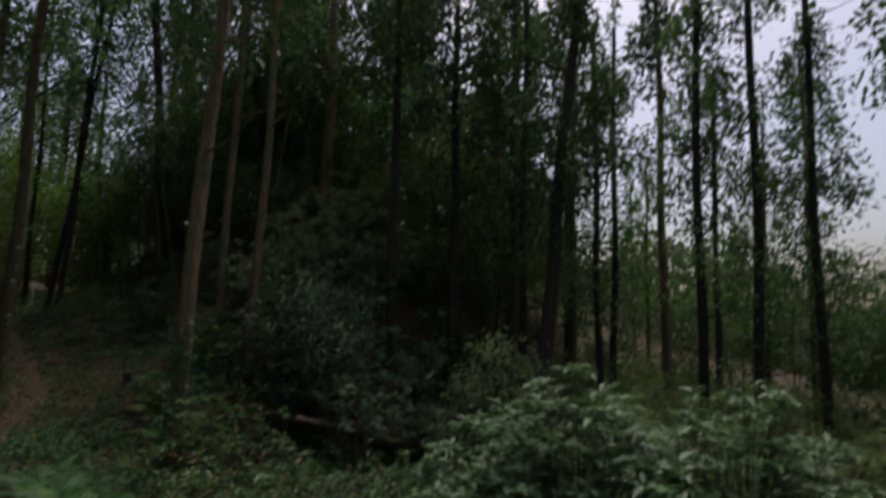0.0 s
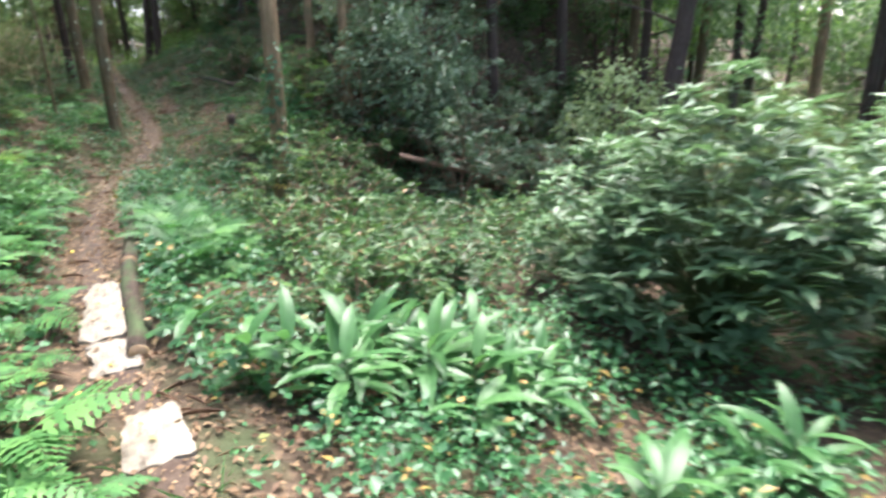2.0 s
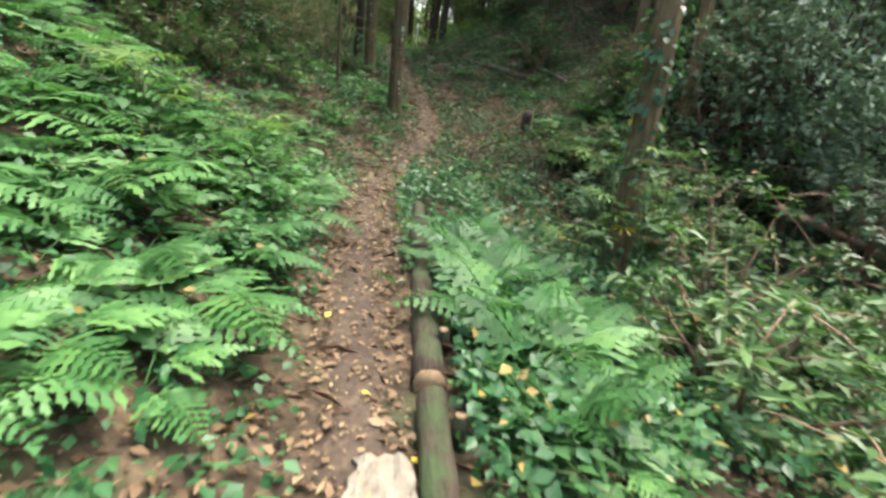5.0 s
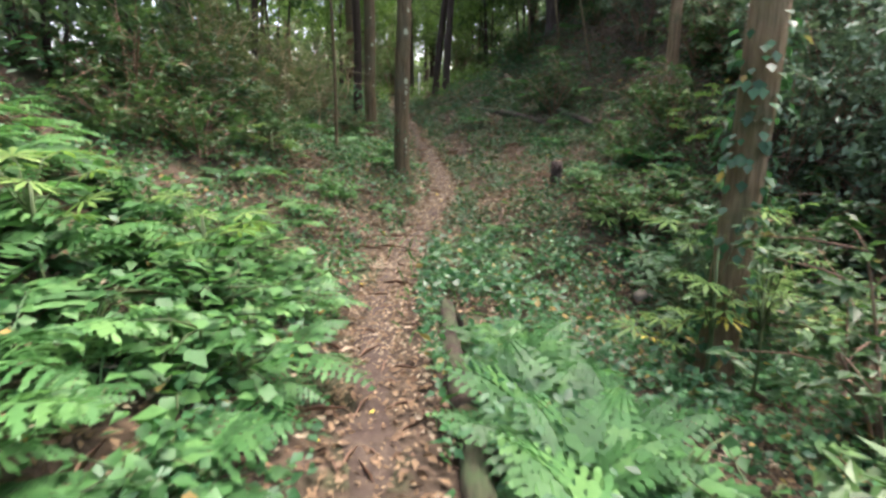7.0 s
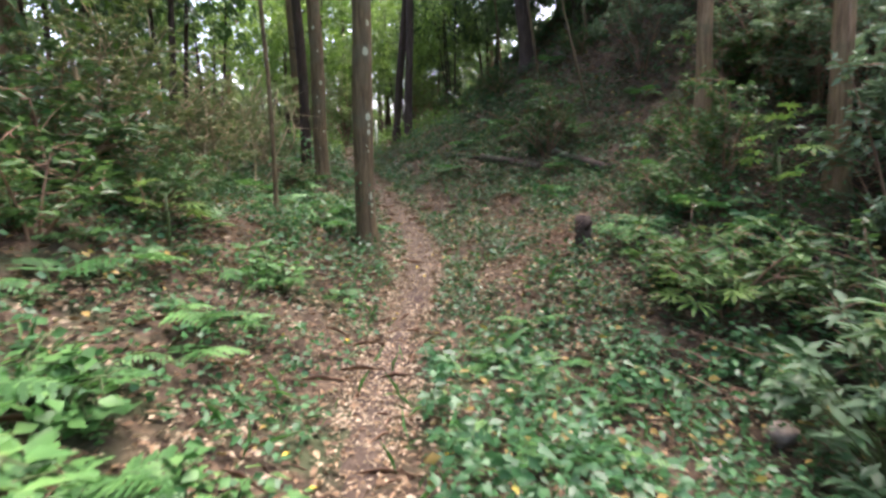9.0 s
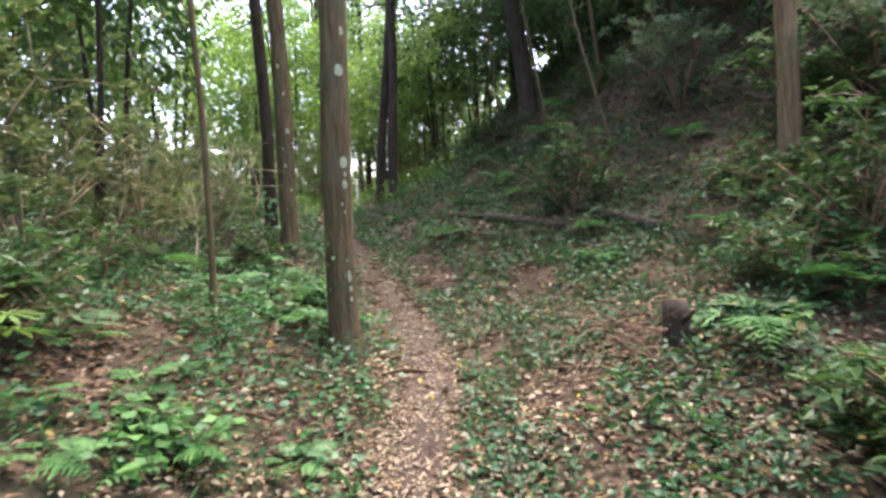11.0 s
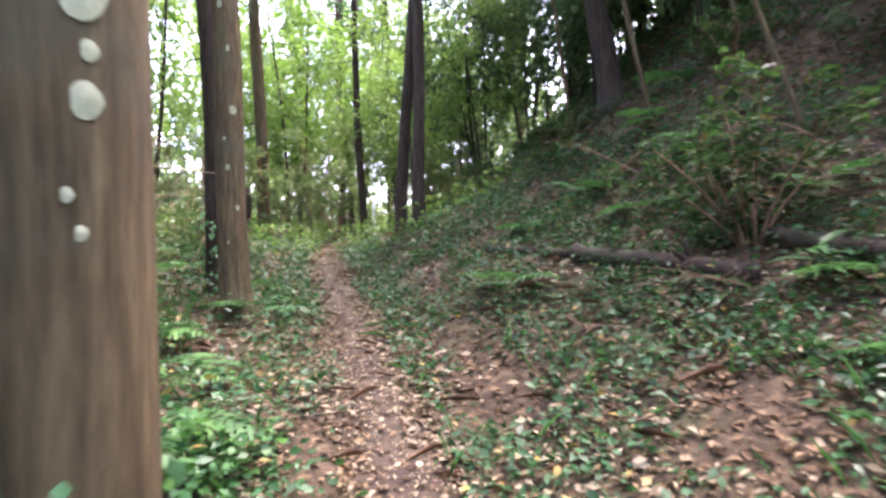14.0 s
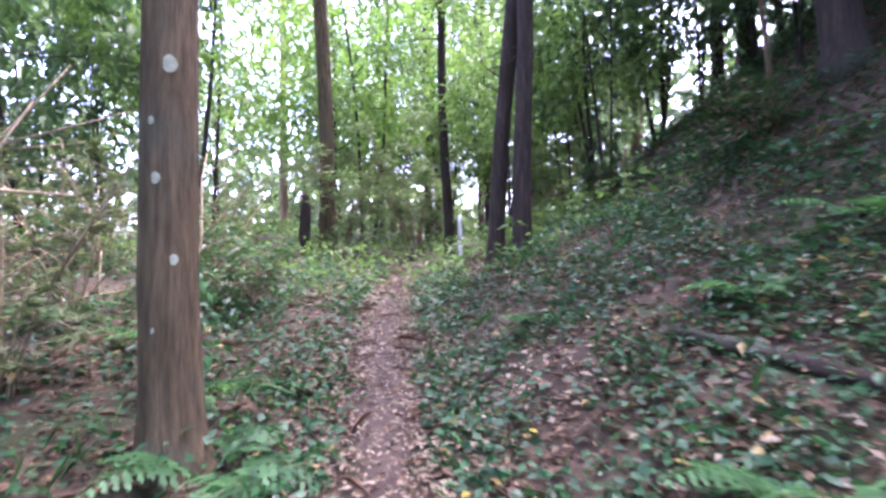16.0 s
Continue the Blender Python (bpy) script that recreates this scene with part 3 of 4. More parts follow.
# Woods beyond, as one mass of foliage too far off to count, with sky showing through.
n = 42000
a = q.uniform(0, 6.28, n)
d = q.uniform(34, 62, n)
x, y = 2 + d * np.sin(a), 8 + d * np.cos(a)
top = 9 + 5 * np.sin(a * 7) + 3 * np.sin(a * 17 + 1)
top = np.where((a > .75) & (a < 2.2), top * .45, top)
top = np.where((a > 5.8) | (a < .2), top * .55, top)
z = ground_z(np.clip(x, -60, 60), np.clip(y, -60, 120)) + q.uniform(0, 1, n) ** 1.2 * np.maximum(top, 2)
L = q.uniform(.6, 1.5, n)
n2 = 15000
a2, d2 = q.uniform(.3, 1.0, n2), q.uniform(24, 34, n2)
x2, y2 = 2 + d2 * np.sin(a2), 8 + d2 * np.cos(a2)
z2 = ground_z(x2, y2) + q.uniform(0, 1, n2) * (17 - 10 * smooth(.75, 1.0, a2) + 3 * np.sin(a2 * 23))
x, y, z, L, n = np.r_[x, x2], np.r_[y, y2], np.r_[z, z2], np.r_[L, q.uniform(.5, 1.1, n2)], n + n2
tagged(new("far_woods", leaf_mesh("far_woods", np.c_[x, y, z], q.normal(size=(n, 3)), unit(q.normal(0, .6, (n, 3)) + [0, 0, 1]), L, L * .5, M_FARWOOD, True)),
       "distant green woods seen between the trunks", "woods", kind="stuff")


# ---- built things and dead wood ----
def log_thing(name, a, b, r, mat, label, category="log", seed=0, stubs=0, cut=None, group=""):
    """A log between two points, with uneven bark, sawn or broken ends and branch stubs."""
    q = np.random.default_rng(seed)
    A, B = np.array(a, float), np.array(b, float)
    ob = thing(name, label, category, tuple(A), group)
    n = max(6, int(np.linalg.norm(B - A) / .18))
    u = np.linspace(0, 1, n)[:, None]
    side = unit(np.cross(B - A, [0, 0, 1.]))
    pts = (B - A) * u + side * .12 * r * np.sin(u * 6 + seed) + q.normal(0, .05 * r, (n, 3))
    R = r * (1 - .18 * u[:, 0]) * (1 + .05 * np.sin(u[:, 0] * 19 + seed))
    child("wood", mesh_from("wood", *tube(pts, R, 12, .07, seed), mat), ob)
    if cut:
        for e, w_, rr in ((pts[0], pts[0] - pts[1], R[0]), (pts[-1], pts[-1] - pts[-2], R[-1])):
            w_ = unit(w_)
            child("cut_end", mesh_from("cut_end", *tube(np.array([e + w_ * .001, e + w_ * .006]), [rr * .93, rr * .9], 12, .05, seed), cut), ob, "paler sawn end grain")
    for s in range(stubs):
        p = pts[q.integers(1, n - 1)]
        w_ = unit(q.normal(size=3) + [0, 0, .7])
        child("branch_stub", mesh_from("branch_stub", *tube(np.array([p, p + w_ * r * 1.6, p + w_ * r * 2.4]), [r * .28, r * .22, r * .12], 6, .1, s), mat), ob)
    return ob


KERB = ((1.15, -.88, .9, .62), (.875, .74, .7, 2.38), (.68, 2.52, .49, 4.28))
for i, (x0, y0, x1, y1) in enumerate(KERB):
    log_thing("kerb_log", on_floor(x0, y0, .035), on_floor(x1, y1, .055), .07, M_LOG, "mossy round log edging the footpath", seed=i, cut=M_CUT, group="logs edging the path")
for i, (x, y) in enumerate(((1.1, -.6), (.93, .45), (.83, 1.1), (.72, 2.2), (.67, 2.66), (.52, 4.05))):
    log_thing("kerb_stake", on_floor(x + .09, y, -.2), on_floor(x + .085, y, .12), .03, M_LOG, "short wooden stake holding a path-edge log", "stake", 20 + i, cut=M_CUT, group="stakes of the path edge")


def slab(x, y, w_, l, turn, seed):
    """A worn concrete slab with chipped corners."""
    q = np.random.default_rng(seed)
    bm = bmesh.new()
    nx, ny = 11, max(13, int(l / .035))
    grid = []
    broken = np.convolve(q.normal(0, 1, ny + 4), np.ones(5) / 5, "valid")
    for j in range(ny):
        for i in range(nx):
            u, v = i / (nx - 1) - .5, j / (ny - 1) - .5
            e = max(abs(u), abs(v)) > .49
            corner = 1 - .3 * max(0, abs(u) + abs(v) - .9)
            px_ = u * w_ * corner * (1 - .22 * v) + (q.normal(0, .004) if e else 0) - (.045 * broken[j] if u < -.3 else 0)
            py_ = v * l * corner + (q.normal(0, .005) if e else 0)
            worn = .012 * math.sin(v * l * 17 + 5 * u + seed) * math.sin(u * 9 + v * l * 7)
            grid.append(bm.verts.new((px_, py_, .036 + worn + q.normal(0, .004) - (.008 if e else 0))))
    for j in range(ny - 1):
        for i in range(nx - 1):
            bm.faces.new((grid[j * nx + i], grid[j * nx + i + 1], grid[(j + 1) * nx + i + 1], grid[(j + 1) * nx + i]))
    rim = [e for e in bm.edges if e.is_boundary]
    ext = bmesh.ops.extrude_edge_only(bm, edges=rim)
    for v in [g for g in ext["geom"] if isinstance(g, bmesh.types.BMVert)]:
        v.co.z = -.05
    me = bpy.data.meshes.new("paving_slab")
    bm.to_mesh(me)
    bm.free()
    me.materials.append(M_CONCRETE)
    ob = new("paving_slab", me)
    s = (floor_at(x, y + l / 2) - floor_at(x, y - l / 2)) / l
    ob.matrix_basis = Matrix.LocRotScale((x, y, floor_at(x, y) + .0), Euler((math.atan(s), 0, turn)), None)
    return tagged(ob, "pale weathered concrete slab laid in the footpath", "slab", "slabs in the path")


slab(.83, -.16, .25, .92, .165, 1)
slab(1.0, -.84, .27, .39, .22, 4)
slab(1.33, -1.74, .3, .5, .2, 5)

P0, P1 = (4.7, 5.62, .02), (8.9, 7.38, -1.3)
log_thing("fallen_pole", P0, P1, .05, M_POLE, "long thin fallen trunk without bark across the gully", seed=31, stubs=3)
log_thing("rotten_log", on_floor(7.0, 4.0, .2), on_floor(8.2, 4.9, .3), .08, M_CANE, "pale rotten log half buried in gully plants", seed=32, stubs=1)
log_thing("rotten_log", on_floor(2.3, 11.9, .04), on_floor(2.75, 10.5, .07), .07, M_BARK_DARK, "dark rotten log on the leaf-strewn slope", seed=33, stubs=3)
log_thing("rotten_log", on_floor(.58, 13.9, .03), on_floor(1.2, 12.8, .05), .045, M_BARK_DARK, "broken mossy brown log lying along the bank", seed=34, stubs=3)
log_thing("rotten_log", on_floor(1.2, 12.78, .06), on_floor(1.95, 11.5, .07), .075, M_BARK_DARK, "second length of brown log along the bank", seed=39, stubs=2)
log_thing("rotten_log", on_floor(2.9, 6.5, .06), on_floor(4.4, 5.6, .1), .07, M_LOG, "dark fallen log under hillside shrubs", seed=35, stubs=2)
log_thing("stump", on_floor(1.8, 8.27, -.15), on_floor(1.82, 8.27, .32), .1, M_BARK_DARK, "short dark tree stump beside dead branches", "stump", 36, 2, M_CUT)
log_thing("stump", on_floor(-3.9, 19.8, -.1), on_floor(-3.9, 19.8, 1.0), .1, M_BARK_DARK, "tall dark stump among low plants", "stump", 37, 1, M_CUT)
log_thing("marker_stake", on_floor(-1.3, 19.75, -.1), on_floor(-1.3, 19.75, .75), .035, M_WHITE, "white painted marker stake by the path", "stake", 38)


def twig(parent, name, s, way, length, r, mat, q, sag=.3):
    u = np.linspace(0, 1, 7)[:, None]
    way = unit(np.asarray(way, float))
    side = unit(np.cross(way, [0, 0, 1.0]) + 1e-6)
    pts = np.asarray(s) + way * length * u + side * length * .12 * np.sin(u * q.uniform(2, 5)) + np.array([0, 0, -1]) * length * sag * u * u
    bits = [tube(pts, np.linspace(r, r * .35, 7), 5, .1)]
    for k_ in range(3):
        b = pts[q.integers(2, 6)]
        e = b + unit(way + q.normal(0, .7, 3)) * length * .3
        bits.append(tube(np.array([b, (b + e) / 2, e]), [r * .5, r * .4, r * .2], 4))
    return child(name, mesh_from(name, *joined(*bits), mat), parent)


q = np.random.default_rng(21)
for cx, cy, n_, span in ((1.6, 8.6, 60, .65), (2.05, 6.0, 20, .6), (1.35, 11.6, 10, .4)):
    heap = thing("brushwood_heap", "heap of dead brown branches and twigs on the bank", "branches", on_floor(cx, cy))
    for _ in range(n_):
        a = q.uniform(0, 6.28)
        x, y = q.normal(0, span * .4, 2)
        twig(heap, "branch", (x, y, floor_at(cx + x, cy + y) - floor_at(cx, cy) + q.uniform(.03, .28)), (math.cos(a), math.sin(a), q.uniform(-.1, .35)), q.uniform(.2, .55), q.uniform(.0025, .007), M_TWIG, q)

for i, (x, y, a, l) in enumerate(((-2.5, 12.0, .5, 1.7), (-2.9, 12.6, .8, 1.9), (-3.3, 11.6, 2.6, 1.5), (-2.8, 14.4, 1.2, 1.8), (-3.6, 13.4, .2, 2.2), (-2.3, 10.9, 2.2, 1.3), (-3.0, 10.2, .9, 1.6), (-3.9, 15.2, 2.8, 1.7), (6.2, 7.6, .6, 1.7), (8.2, 8.2, 2.4, 1.6))):
    cane = thing("dry_cane", "bare dry cane leaning in the thicket", "stick", on_floor(x, y, -.05), "dry canes")
    twig(cane, "cane", (0, 0, 0), (math.cos(a) * .4, math.sin(a) * .4, 1), l, .014, M_CANE, q, .08)

bm = bmesh.new()
bmesh.ops.create_icosphere(bm, subdivisions=3, radius=.1)
for v in bm.verts:
    v.co *= 1 + .22 * noise.noise(v.co * 14) + .12 * noise.noise(v.co * 30)
    v.co.z *= .75
stone_mesh = bpy.data.meshes.new("stone")
bm.to_mesh(stone_mesh)
bm.free()
stone_mesh.materials.append(M_STONE)
for p in stone_mesh.polygons:
    p.use_smooth = True
for x, y, s in ((2.42, 5.85, 1.0), (2.75, 5.2, .8), (-.35, .75, .45), (1.75, 5.4, .6)):
    ob = new("stone", stone_mesh)
    ob.matrix_basis = Matrix.LocRotScale(on_floor(x, y, .04 * s), Euler((.2, .1, x * 9)), (s, s * 1.2, s))
    tagged(ob, "rounded grey-brown stone half sunk in soil", "stone", "stones")


# ---- shrubs ----
def whorl_shrub(seed, h, radius, where, label, whorls=85, size=.2, low=.08):
    """Glossy evergreen with long leaves spread in stars at the twig ends."""
    q = np.random.default_rng(seed)
    ob = thing("evergreen_shrub", label, "shrub", where)
    P, D, N, L = [], [], [], []
    stems = [[] for _ in range(8)]
    for k_ in range(whorls):
        a, out = q.uniform(0, 6.28), radius * math.sqrt(q.uniform(0, 1))
        z = h * (1 - .45 * (out / radius) ** 2) * q.uniform(low, 1.0) ** .7
        c = np.array([math.cos(a) * out, math.sin(a) * out, z])
        b = np.array([math.cos(a) * out * .25, math.sin(a) * out * .25, z * .5])
        stems[k_ % 8].append(tube(np.array([b * [.2, .2, 0], b, (b + c) / 2 + [0, 0, -.04], c]), [.007, .006, .005, .003], 5))
        m_ = q.integers(7, 11)
        t = np.arange(m_) * 2.4 + q.uniform(0, 6)
        el = q.uniform(-.25, .55, m_)
        P.append(np.repeat(c[None], m_, 0) + q.normal(0, .012, (m_, 3)) - np.c_[0 * t, 0 * t, q.uniform(0, .08, m_)])
        D.append(np.c_[np.cos(t), np.sin(t), el])
        N.append(np.repeat([[0, 0, 1.0]], m_, 0) + q.normal(0, .15, (m_, 3)))
        L.append(size * q.uniform(.6, 1.2, m_))
    for s in stems:
        child("stem", mesh_from("stem", *joined(*s), M_STEM), ob)
    L = np.concatenate(L)
    child("foliage", leaf_mesh("foliage", np.concatenate(P), np.concatenate(D), np.concatenate(N), L, L * .37, M_SHRUB), ob)
    return ob


whorl_shrub(71, 2.7, 1.2, on_floor(5.8, -.95), "large glossy evergreen shrub with star-like leaf whorls", 380, .22, .2)
whorl_shrub(72, 1.9, .9, on_floor(5.6, .45), "glossy evergreen shrub with long whorled leaves", 180, .19)
whorl_shrub(73, 2.9, 1.3, on_floor(7.7, -1.5), "broad tall glossy evergreen shrub over the gully", 320, .2, .35)
whorl_shrub(74, 1.5, .6, on_floor(2.75, 5.3), "small glossy evergreen at the gully's edge", 50, .17)
B1 = shrub(81, 1.5, .75, M_BUSH, 1500, .085, .5, "dense small-leaved bush on the forest floor", "bush", on_floor(3.6, 6.3), simple=True)
B2 = shrub(82, 1.0, .6, M_BUSH, 1000, .1, .42, "low leafy bush on the forest floor", "bush", on_floor(2.6, 6.9), simple=True)
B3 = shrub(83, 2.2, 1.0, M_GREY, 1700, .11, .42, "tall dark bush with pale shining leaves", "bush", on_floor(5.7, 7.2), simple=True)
B4 = shrub(84, 1.9, 1.0, M_BRAMBLE, 1700, .085, .4, "tangled bramble thicket with dry stems", "bush", on_floor(-2.9, 11.2), M_CANE, simple=True)
B5 = shrub(85, 2.7, 1.25, M_FEATHER, 2000, .16, .2, "pale feathery bush in brighter light", "bush", on_floor(9.0, 1.4), simple=True)
B6 = shrub(86, .42, .34, M_FERN, 260, .085, .72, "low bush with soft rounded green leaves", "bush", on_floor(-.75, 2.9), M_STEM)
for ob in (B1, B2, B3, B4, B5, B6):
    ob["group"] = "bushes"
q = np.random.default_rng(5)
for b, spots in ((B6, ((-.45, 2.3), (-.9, 2.2), (-.55, 3.4), (-1.2, 3.0), (-1.0, 3.7), (-.6, 4.3), (-1.5, 2.4), (-1.6, 3.6), (-1.2, 4.6), (-.2, 1.5), (-.8, 1.2), (1.3, .5), (1.7, 1.1), (1.5, 1.9), (2.0, 2.0), (1.4, -.2), (-1.2, 9.6), (-.9, 10.4), (-1.1, 7.2))),
                 (B1, ((3.3, 5.2), (4.7, 6.9), (3.4, 8.6), (4.6, 9.4), (6.6, 8.6), (7.6, 7.6), (3.1, 3.2), (-3.0, 6.2), (-3.6, 4.4), (-3.3, 8.0), (8.6, 9.0), (4.4, 10.6), (5.4, 9.4), (6.2, 10.2), (7.4, 9.4), (5.2, 13.2), (6.4, 12), (8.2, 11), (9.6, 9.4), (7.6, 13), (4.6, 15.4), (10.6, 10.2), (11.8, 9.6), (-4.2, 2.2), (2.2, 12.0))),
                 (B2, ((-2.3, 6.2), (-2.7, 7.1), (-2.7, 5.4), (3.4, 7.0), (2.9, 8.6), (3.6, 10.0), (2.5, 1.4), (3.4, 2.2), (3.9, 3.2), (-2.2, 7.6), (-2.6, 9.6), (-2.0, 11.4), (4.2, .9), (4.9, 2.4), (6.0, 1.2),
                       (6.2, 3.6), (-2.6, 15.4), (-3.6, 16.6), (2.7, -.2), (3.4, .4), (3.3, 14.2), (1.9, 16.2), (.9, 19.4), (7.2, 3.6), (8.0, 2.2), (7.3, .6))),
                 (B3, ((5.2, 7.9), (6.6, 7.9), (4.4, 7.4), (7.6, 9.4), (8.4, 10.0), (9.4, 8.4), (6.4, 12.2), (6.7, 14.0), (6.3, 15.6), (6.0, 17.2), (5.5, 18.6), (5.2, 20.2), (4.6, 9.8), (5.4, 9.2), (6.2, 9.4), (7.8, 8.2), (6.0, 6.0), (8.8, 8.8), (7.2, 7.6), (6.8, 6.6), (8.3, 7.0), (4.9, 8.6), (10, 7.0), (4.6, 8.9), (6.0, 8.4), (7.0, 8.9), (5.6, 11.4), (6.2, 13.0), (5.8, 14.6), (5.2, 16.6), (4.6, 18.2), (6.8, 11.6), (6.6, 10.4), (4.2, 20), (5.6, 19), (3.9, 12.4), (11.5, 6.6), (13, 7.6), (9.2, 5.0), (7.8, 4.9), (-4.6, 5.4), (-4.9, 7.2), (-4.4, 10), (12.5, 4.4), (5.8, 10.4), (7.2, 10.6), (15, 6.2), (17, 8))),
                 (B4, ((-3.6, 12.4), (-2.9, 13.4), (-4.2, 13.6), (-3.6, 10.2), (-4.4, 11.4), (-3.9, 15), (-3.4, 9), (-4.9, 16.5), (-4.4, 18.2), (-5.4, 13))),
                 (B5, ((10.6, .4), (11.4, 4.6), (12.8, 5.8), (14.2, 5.2), (9.8, 4.2), (15.6, 4.4), (13.2, 2.4), (16.5, 6.2), (18, 3.6), (17, 8.2), (15, 7.6), (19.6, 5.8), (14.6, 1.4), (20.5, 8), (16.8, 1.8), (12, 3.4), (22, 4.6), (18, 12), (20, 13.4), (16.2, 10), (22, 11.6), (19, 10.4), (24, 9), (8.2, .2), (8.4, -1.2), (10.6, 3.0), (12.2, 1.8), (9.4, -2.6), (11.6, -1.4), (13.6, .2), (7.8, -3.9), (14, 3.6), (-2.6, 22.5), (-3.6, 20.6), (-.2, 22.8), (.5, 25), (-3.4, 24.6), (10.0, -4.6)))):
    for x, y in spots:
        put(b, x, y, q.uniform(0, 6.28), q.uniform(.75, 1.2), -.04)


# ---- ferns ----
def frond_mesh(name, l, seed, teeth=4, pairs=13, mat=None):
    """An arching fern frond: a midrib with paired, toothed side leaflets that shorten to the tip."""
    q = np.random.default_rng(seed)
    V, F = [], []

    def arc(s):
        return np.array([0, l * (s - .1 * s * s), l * (.62 * s - .66 * s * s)])
    rib, f = tube(np.array([arc(s) for s in np.linspace(0, 1, 7)]), np.linspace(.004, .001, 7), 3)
    V += rib.tolist()
    F += f
    for k_ in range(pairs):
        s = .3 + .68 * k_ / (pairs - 1)
        c, ahead = arc(s), unit(arc(min(s + .05, 1.02)) - arc(s - .03))
        ln = l * .4 * ((1.03 - s) / .73) ** .85 * q.uniform(.88, 1.1)
        wd = l * .078 * (1.15 - .55 * s)
        for sg in (-1, 1):
            out = unit(np.array([sg, 0, 0]) + ahead * .42 + np.array([0, 0, q.uniform(-.22, .08)]))
            k0 = len(V)
            loop = [c]
            for j in range(teeth):
                u0 = (j + .35) / teeth
                u1 = (j + 1) / teeth
                w0 = wd * (1 - .75 * u0)
                droop = np.array([0, 0, -.18 * ln * u0 * u0])
                loop.append(c + out * ln * u0 + ahead * w0 + droop)
                loop.append(c + out * ln * (u0 + .4 / teeth) + ahead * w0 * .35 + droop)
            tip = c + out * ln + np.array([0, 0, -.18 * ln])
            back = [2 * (c + out * np.dot(p - c, out) + np.array([0, 0, 0])) - p for p in loop[1:]]
            back = [np.array([b[0], b[1], p[2]]) for b, p in zip(back, loop[1:])]
            V += [c.tolist()] + [p.tolist() for p in loop[1:]] + [tip.tolist()] + [p.tolist() for p in back[::-1]]
            m_ = len(loop) - 1
            for j in range(m_):
                a1 = k0 + 1 + j
                b1 = k0 + 1 + m_ + 1 + (m_ - 1 - j)
                if j == 0:
                    F.append([k0, a1, b1])
                else:
                    F.append([a1 - 1, a1, b1, b1 + 1])
            F.append([k0 + m_, k0 + m_ + 1, k0 + m_ + 2])
    return mesh_from(name, V, F, mat or M_FERN, False)


FRONDS = [frond_mesh("frond", .56, s, 3, 10) for s in range(4)]


def fern(x, y, size, seed, count=7, label="green fern with arching toothed fronds", lift=-.05):
    q = np.random.default_rng(seed)
    ob = thing("fern", label, "fern", on_floor(x, y, -.01), "ferns", 0, 1)
    base = q.uniform(0, 6.28)
    for k_ in range(count):
        f = child("frond", FRONDS[(seed + k_) % 4], ob)
        s = size * q.uniform(.75, 1.25)
        f.matrix_basis = Matrix.LocRotScale((0, 0, .02), Euler((q.uniform(lift, lift + .5), q.uniform(-.2, .2), base + k_ * 6.28 / count + q.uniform(-.35, .35))), (s,) * 3)
    return ob


q = np.random.default_rng(9)
placed = []


def scatter(n_, xr, yr, gap, size, count, tries=4000):
    done = 0
    for _ in range(tries):
        if done >= n_:
            break
        y = q.uniform(*yr)
        x = path_x(y) + q.uniform(*xr)
        if all((x - a) ** 2 + (y - b) ** 2 > gap * gap for a, b in placed):
            placed.append((x, y))
            fern(float(x), float(y), q.uniform(*size), len(placed), count)
            done += 1


scatter(150, (-3.2, -.42), (-3.2, 4.4), .24, (.62, 1.08), 5, 9000)
scatter(24, (-3.4, -.6), (4.4, 8.2), .33, (.45, .85), 5)
scatter(26, (.55, 1.25), (.5, 3.4), .2, (.45, .75), 6)
scatter(14, (1.0, 4.2), (9.5, 15.5), .6, (.5, .9), 6)
scatter(12, (-2.6, -.6), (9, 16), .6, (.7, 1.15), 6)
scatter(16, (-6, -2.9), (-3, 9), .7, (1.1, 1.8), 7)
scatter(5, (.55, 1.2), (4.4, 7.0), .5, (.6, .8), 5)
scatter(10, (1.4, 5), (5.5, 9), .6, (.8, 1.1), 5)

for i, (x, y, s_) in enumerate(((1.33, 1.02, 1.15), (1.5, 1.45, 1.1), (1.18, 1.5, 1.0), (1.12, 2.0, 1.0), (1.02, 2.5, .95), (1.4, .7, 1.0), (1.68, 1.1, 1.0), (.98, 3.0, .9), (1.35, 2.4, 1.0), (.86, 3.5, .8), (1.2, 3.1, .9))):
    fern(x, y, s_, 400 + i, 8, "tall pale-green fern rising over the path-edge log", .3)


# ---- broad-leaved plants ----
def blade_mesh(name, l, w_, seed, fold=.16, mat=None, segs=9):
    """A long blade with a channelled midrib, wavy edges and a drooping tip."""
    q = np.random.default_rng(seed)
    V, F = [], []
    for j in range(segs + 1):
        s = j / segs
        half_ = .5 * w_ * (math.sin(math.pi * min(1, s ** .75)) ** .8 if 0 < s < 1 else .02)
        y, z = l * s * (1 - .1 * s * s), l * (.28 * s - .42 * s * s)
        wave = .03 * w_ * math.sin(s * 21 + seed)
        V += [(-half_, y, z + fold * half_ + wave), (-half_ * .5, y, z + fold * half_ * .35), (0, y, z - fold * half_ * .4), (half_ * .5, y, z + fold * half_ * .35), (half_, y, z + fold * half_ - wave)]
    for j in range(segs):
        for i in range(4):
            F.append([j * 5 + i, j * 5 + i + 1, j * 5 + i + 6, j * 5 + i + 5])
    return mesh_from(name, V, F, mat or M_GINGER)


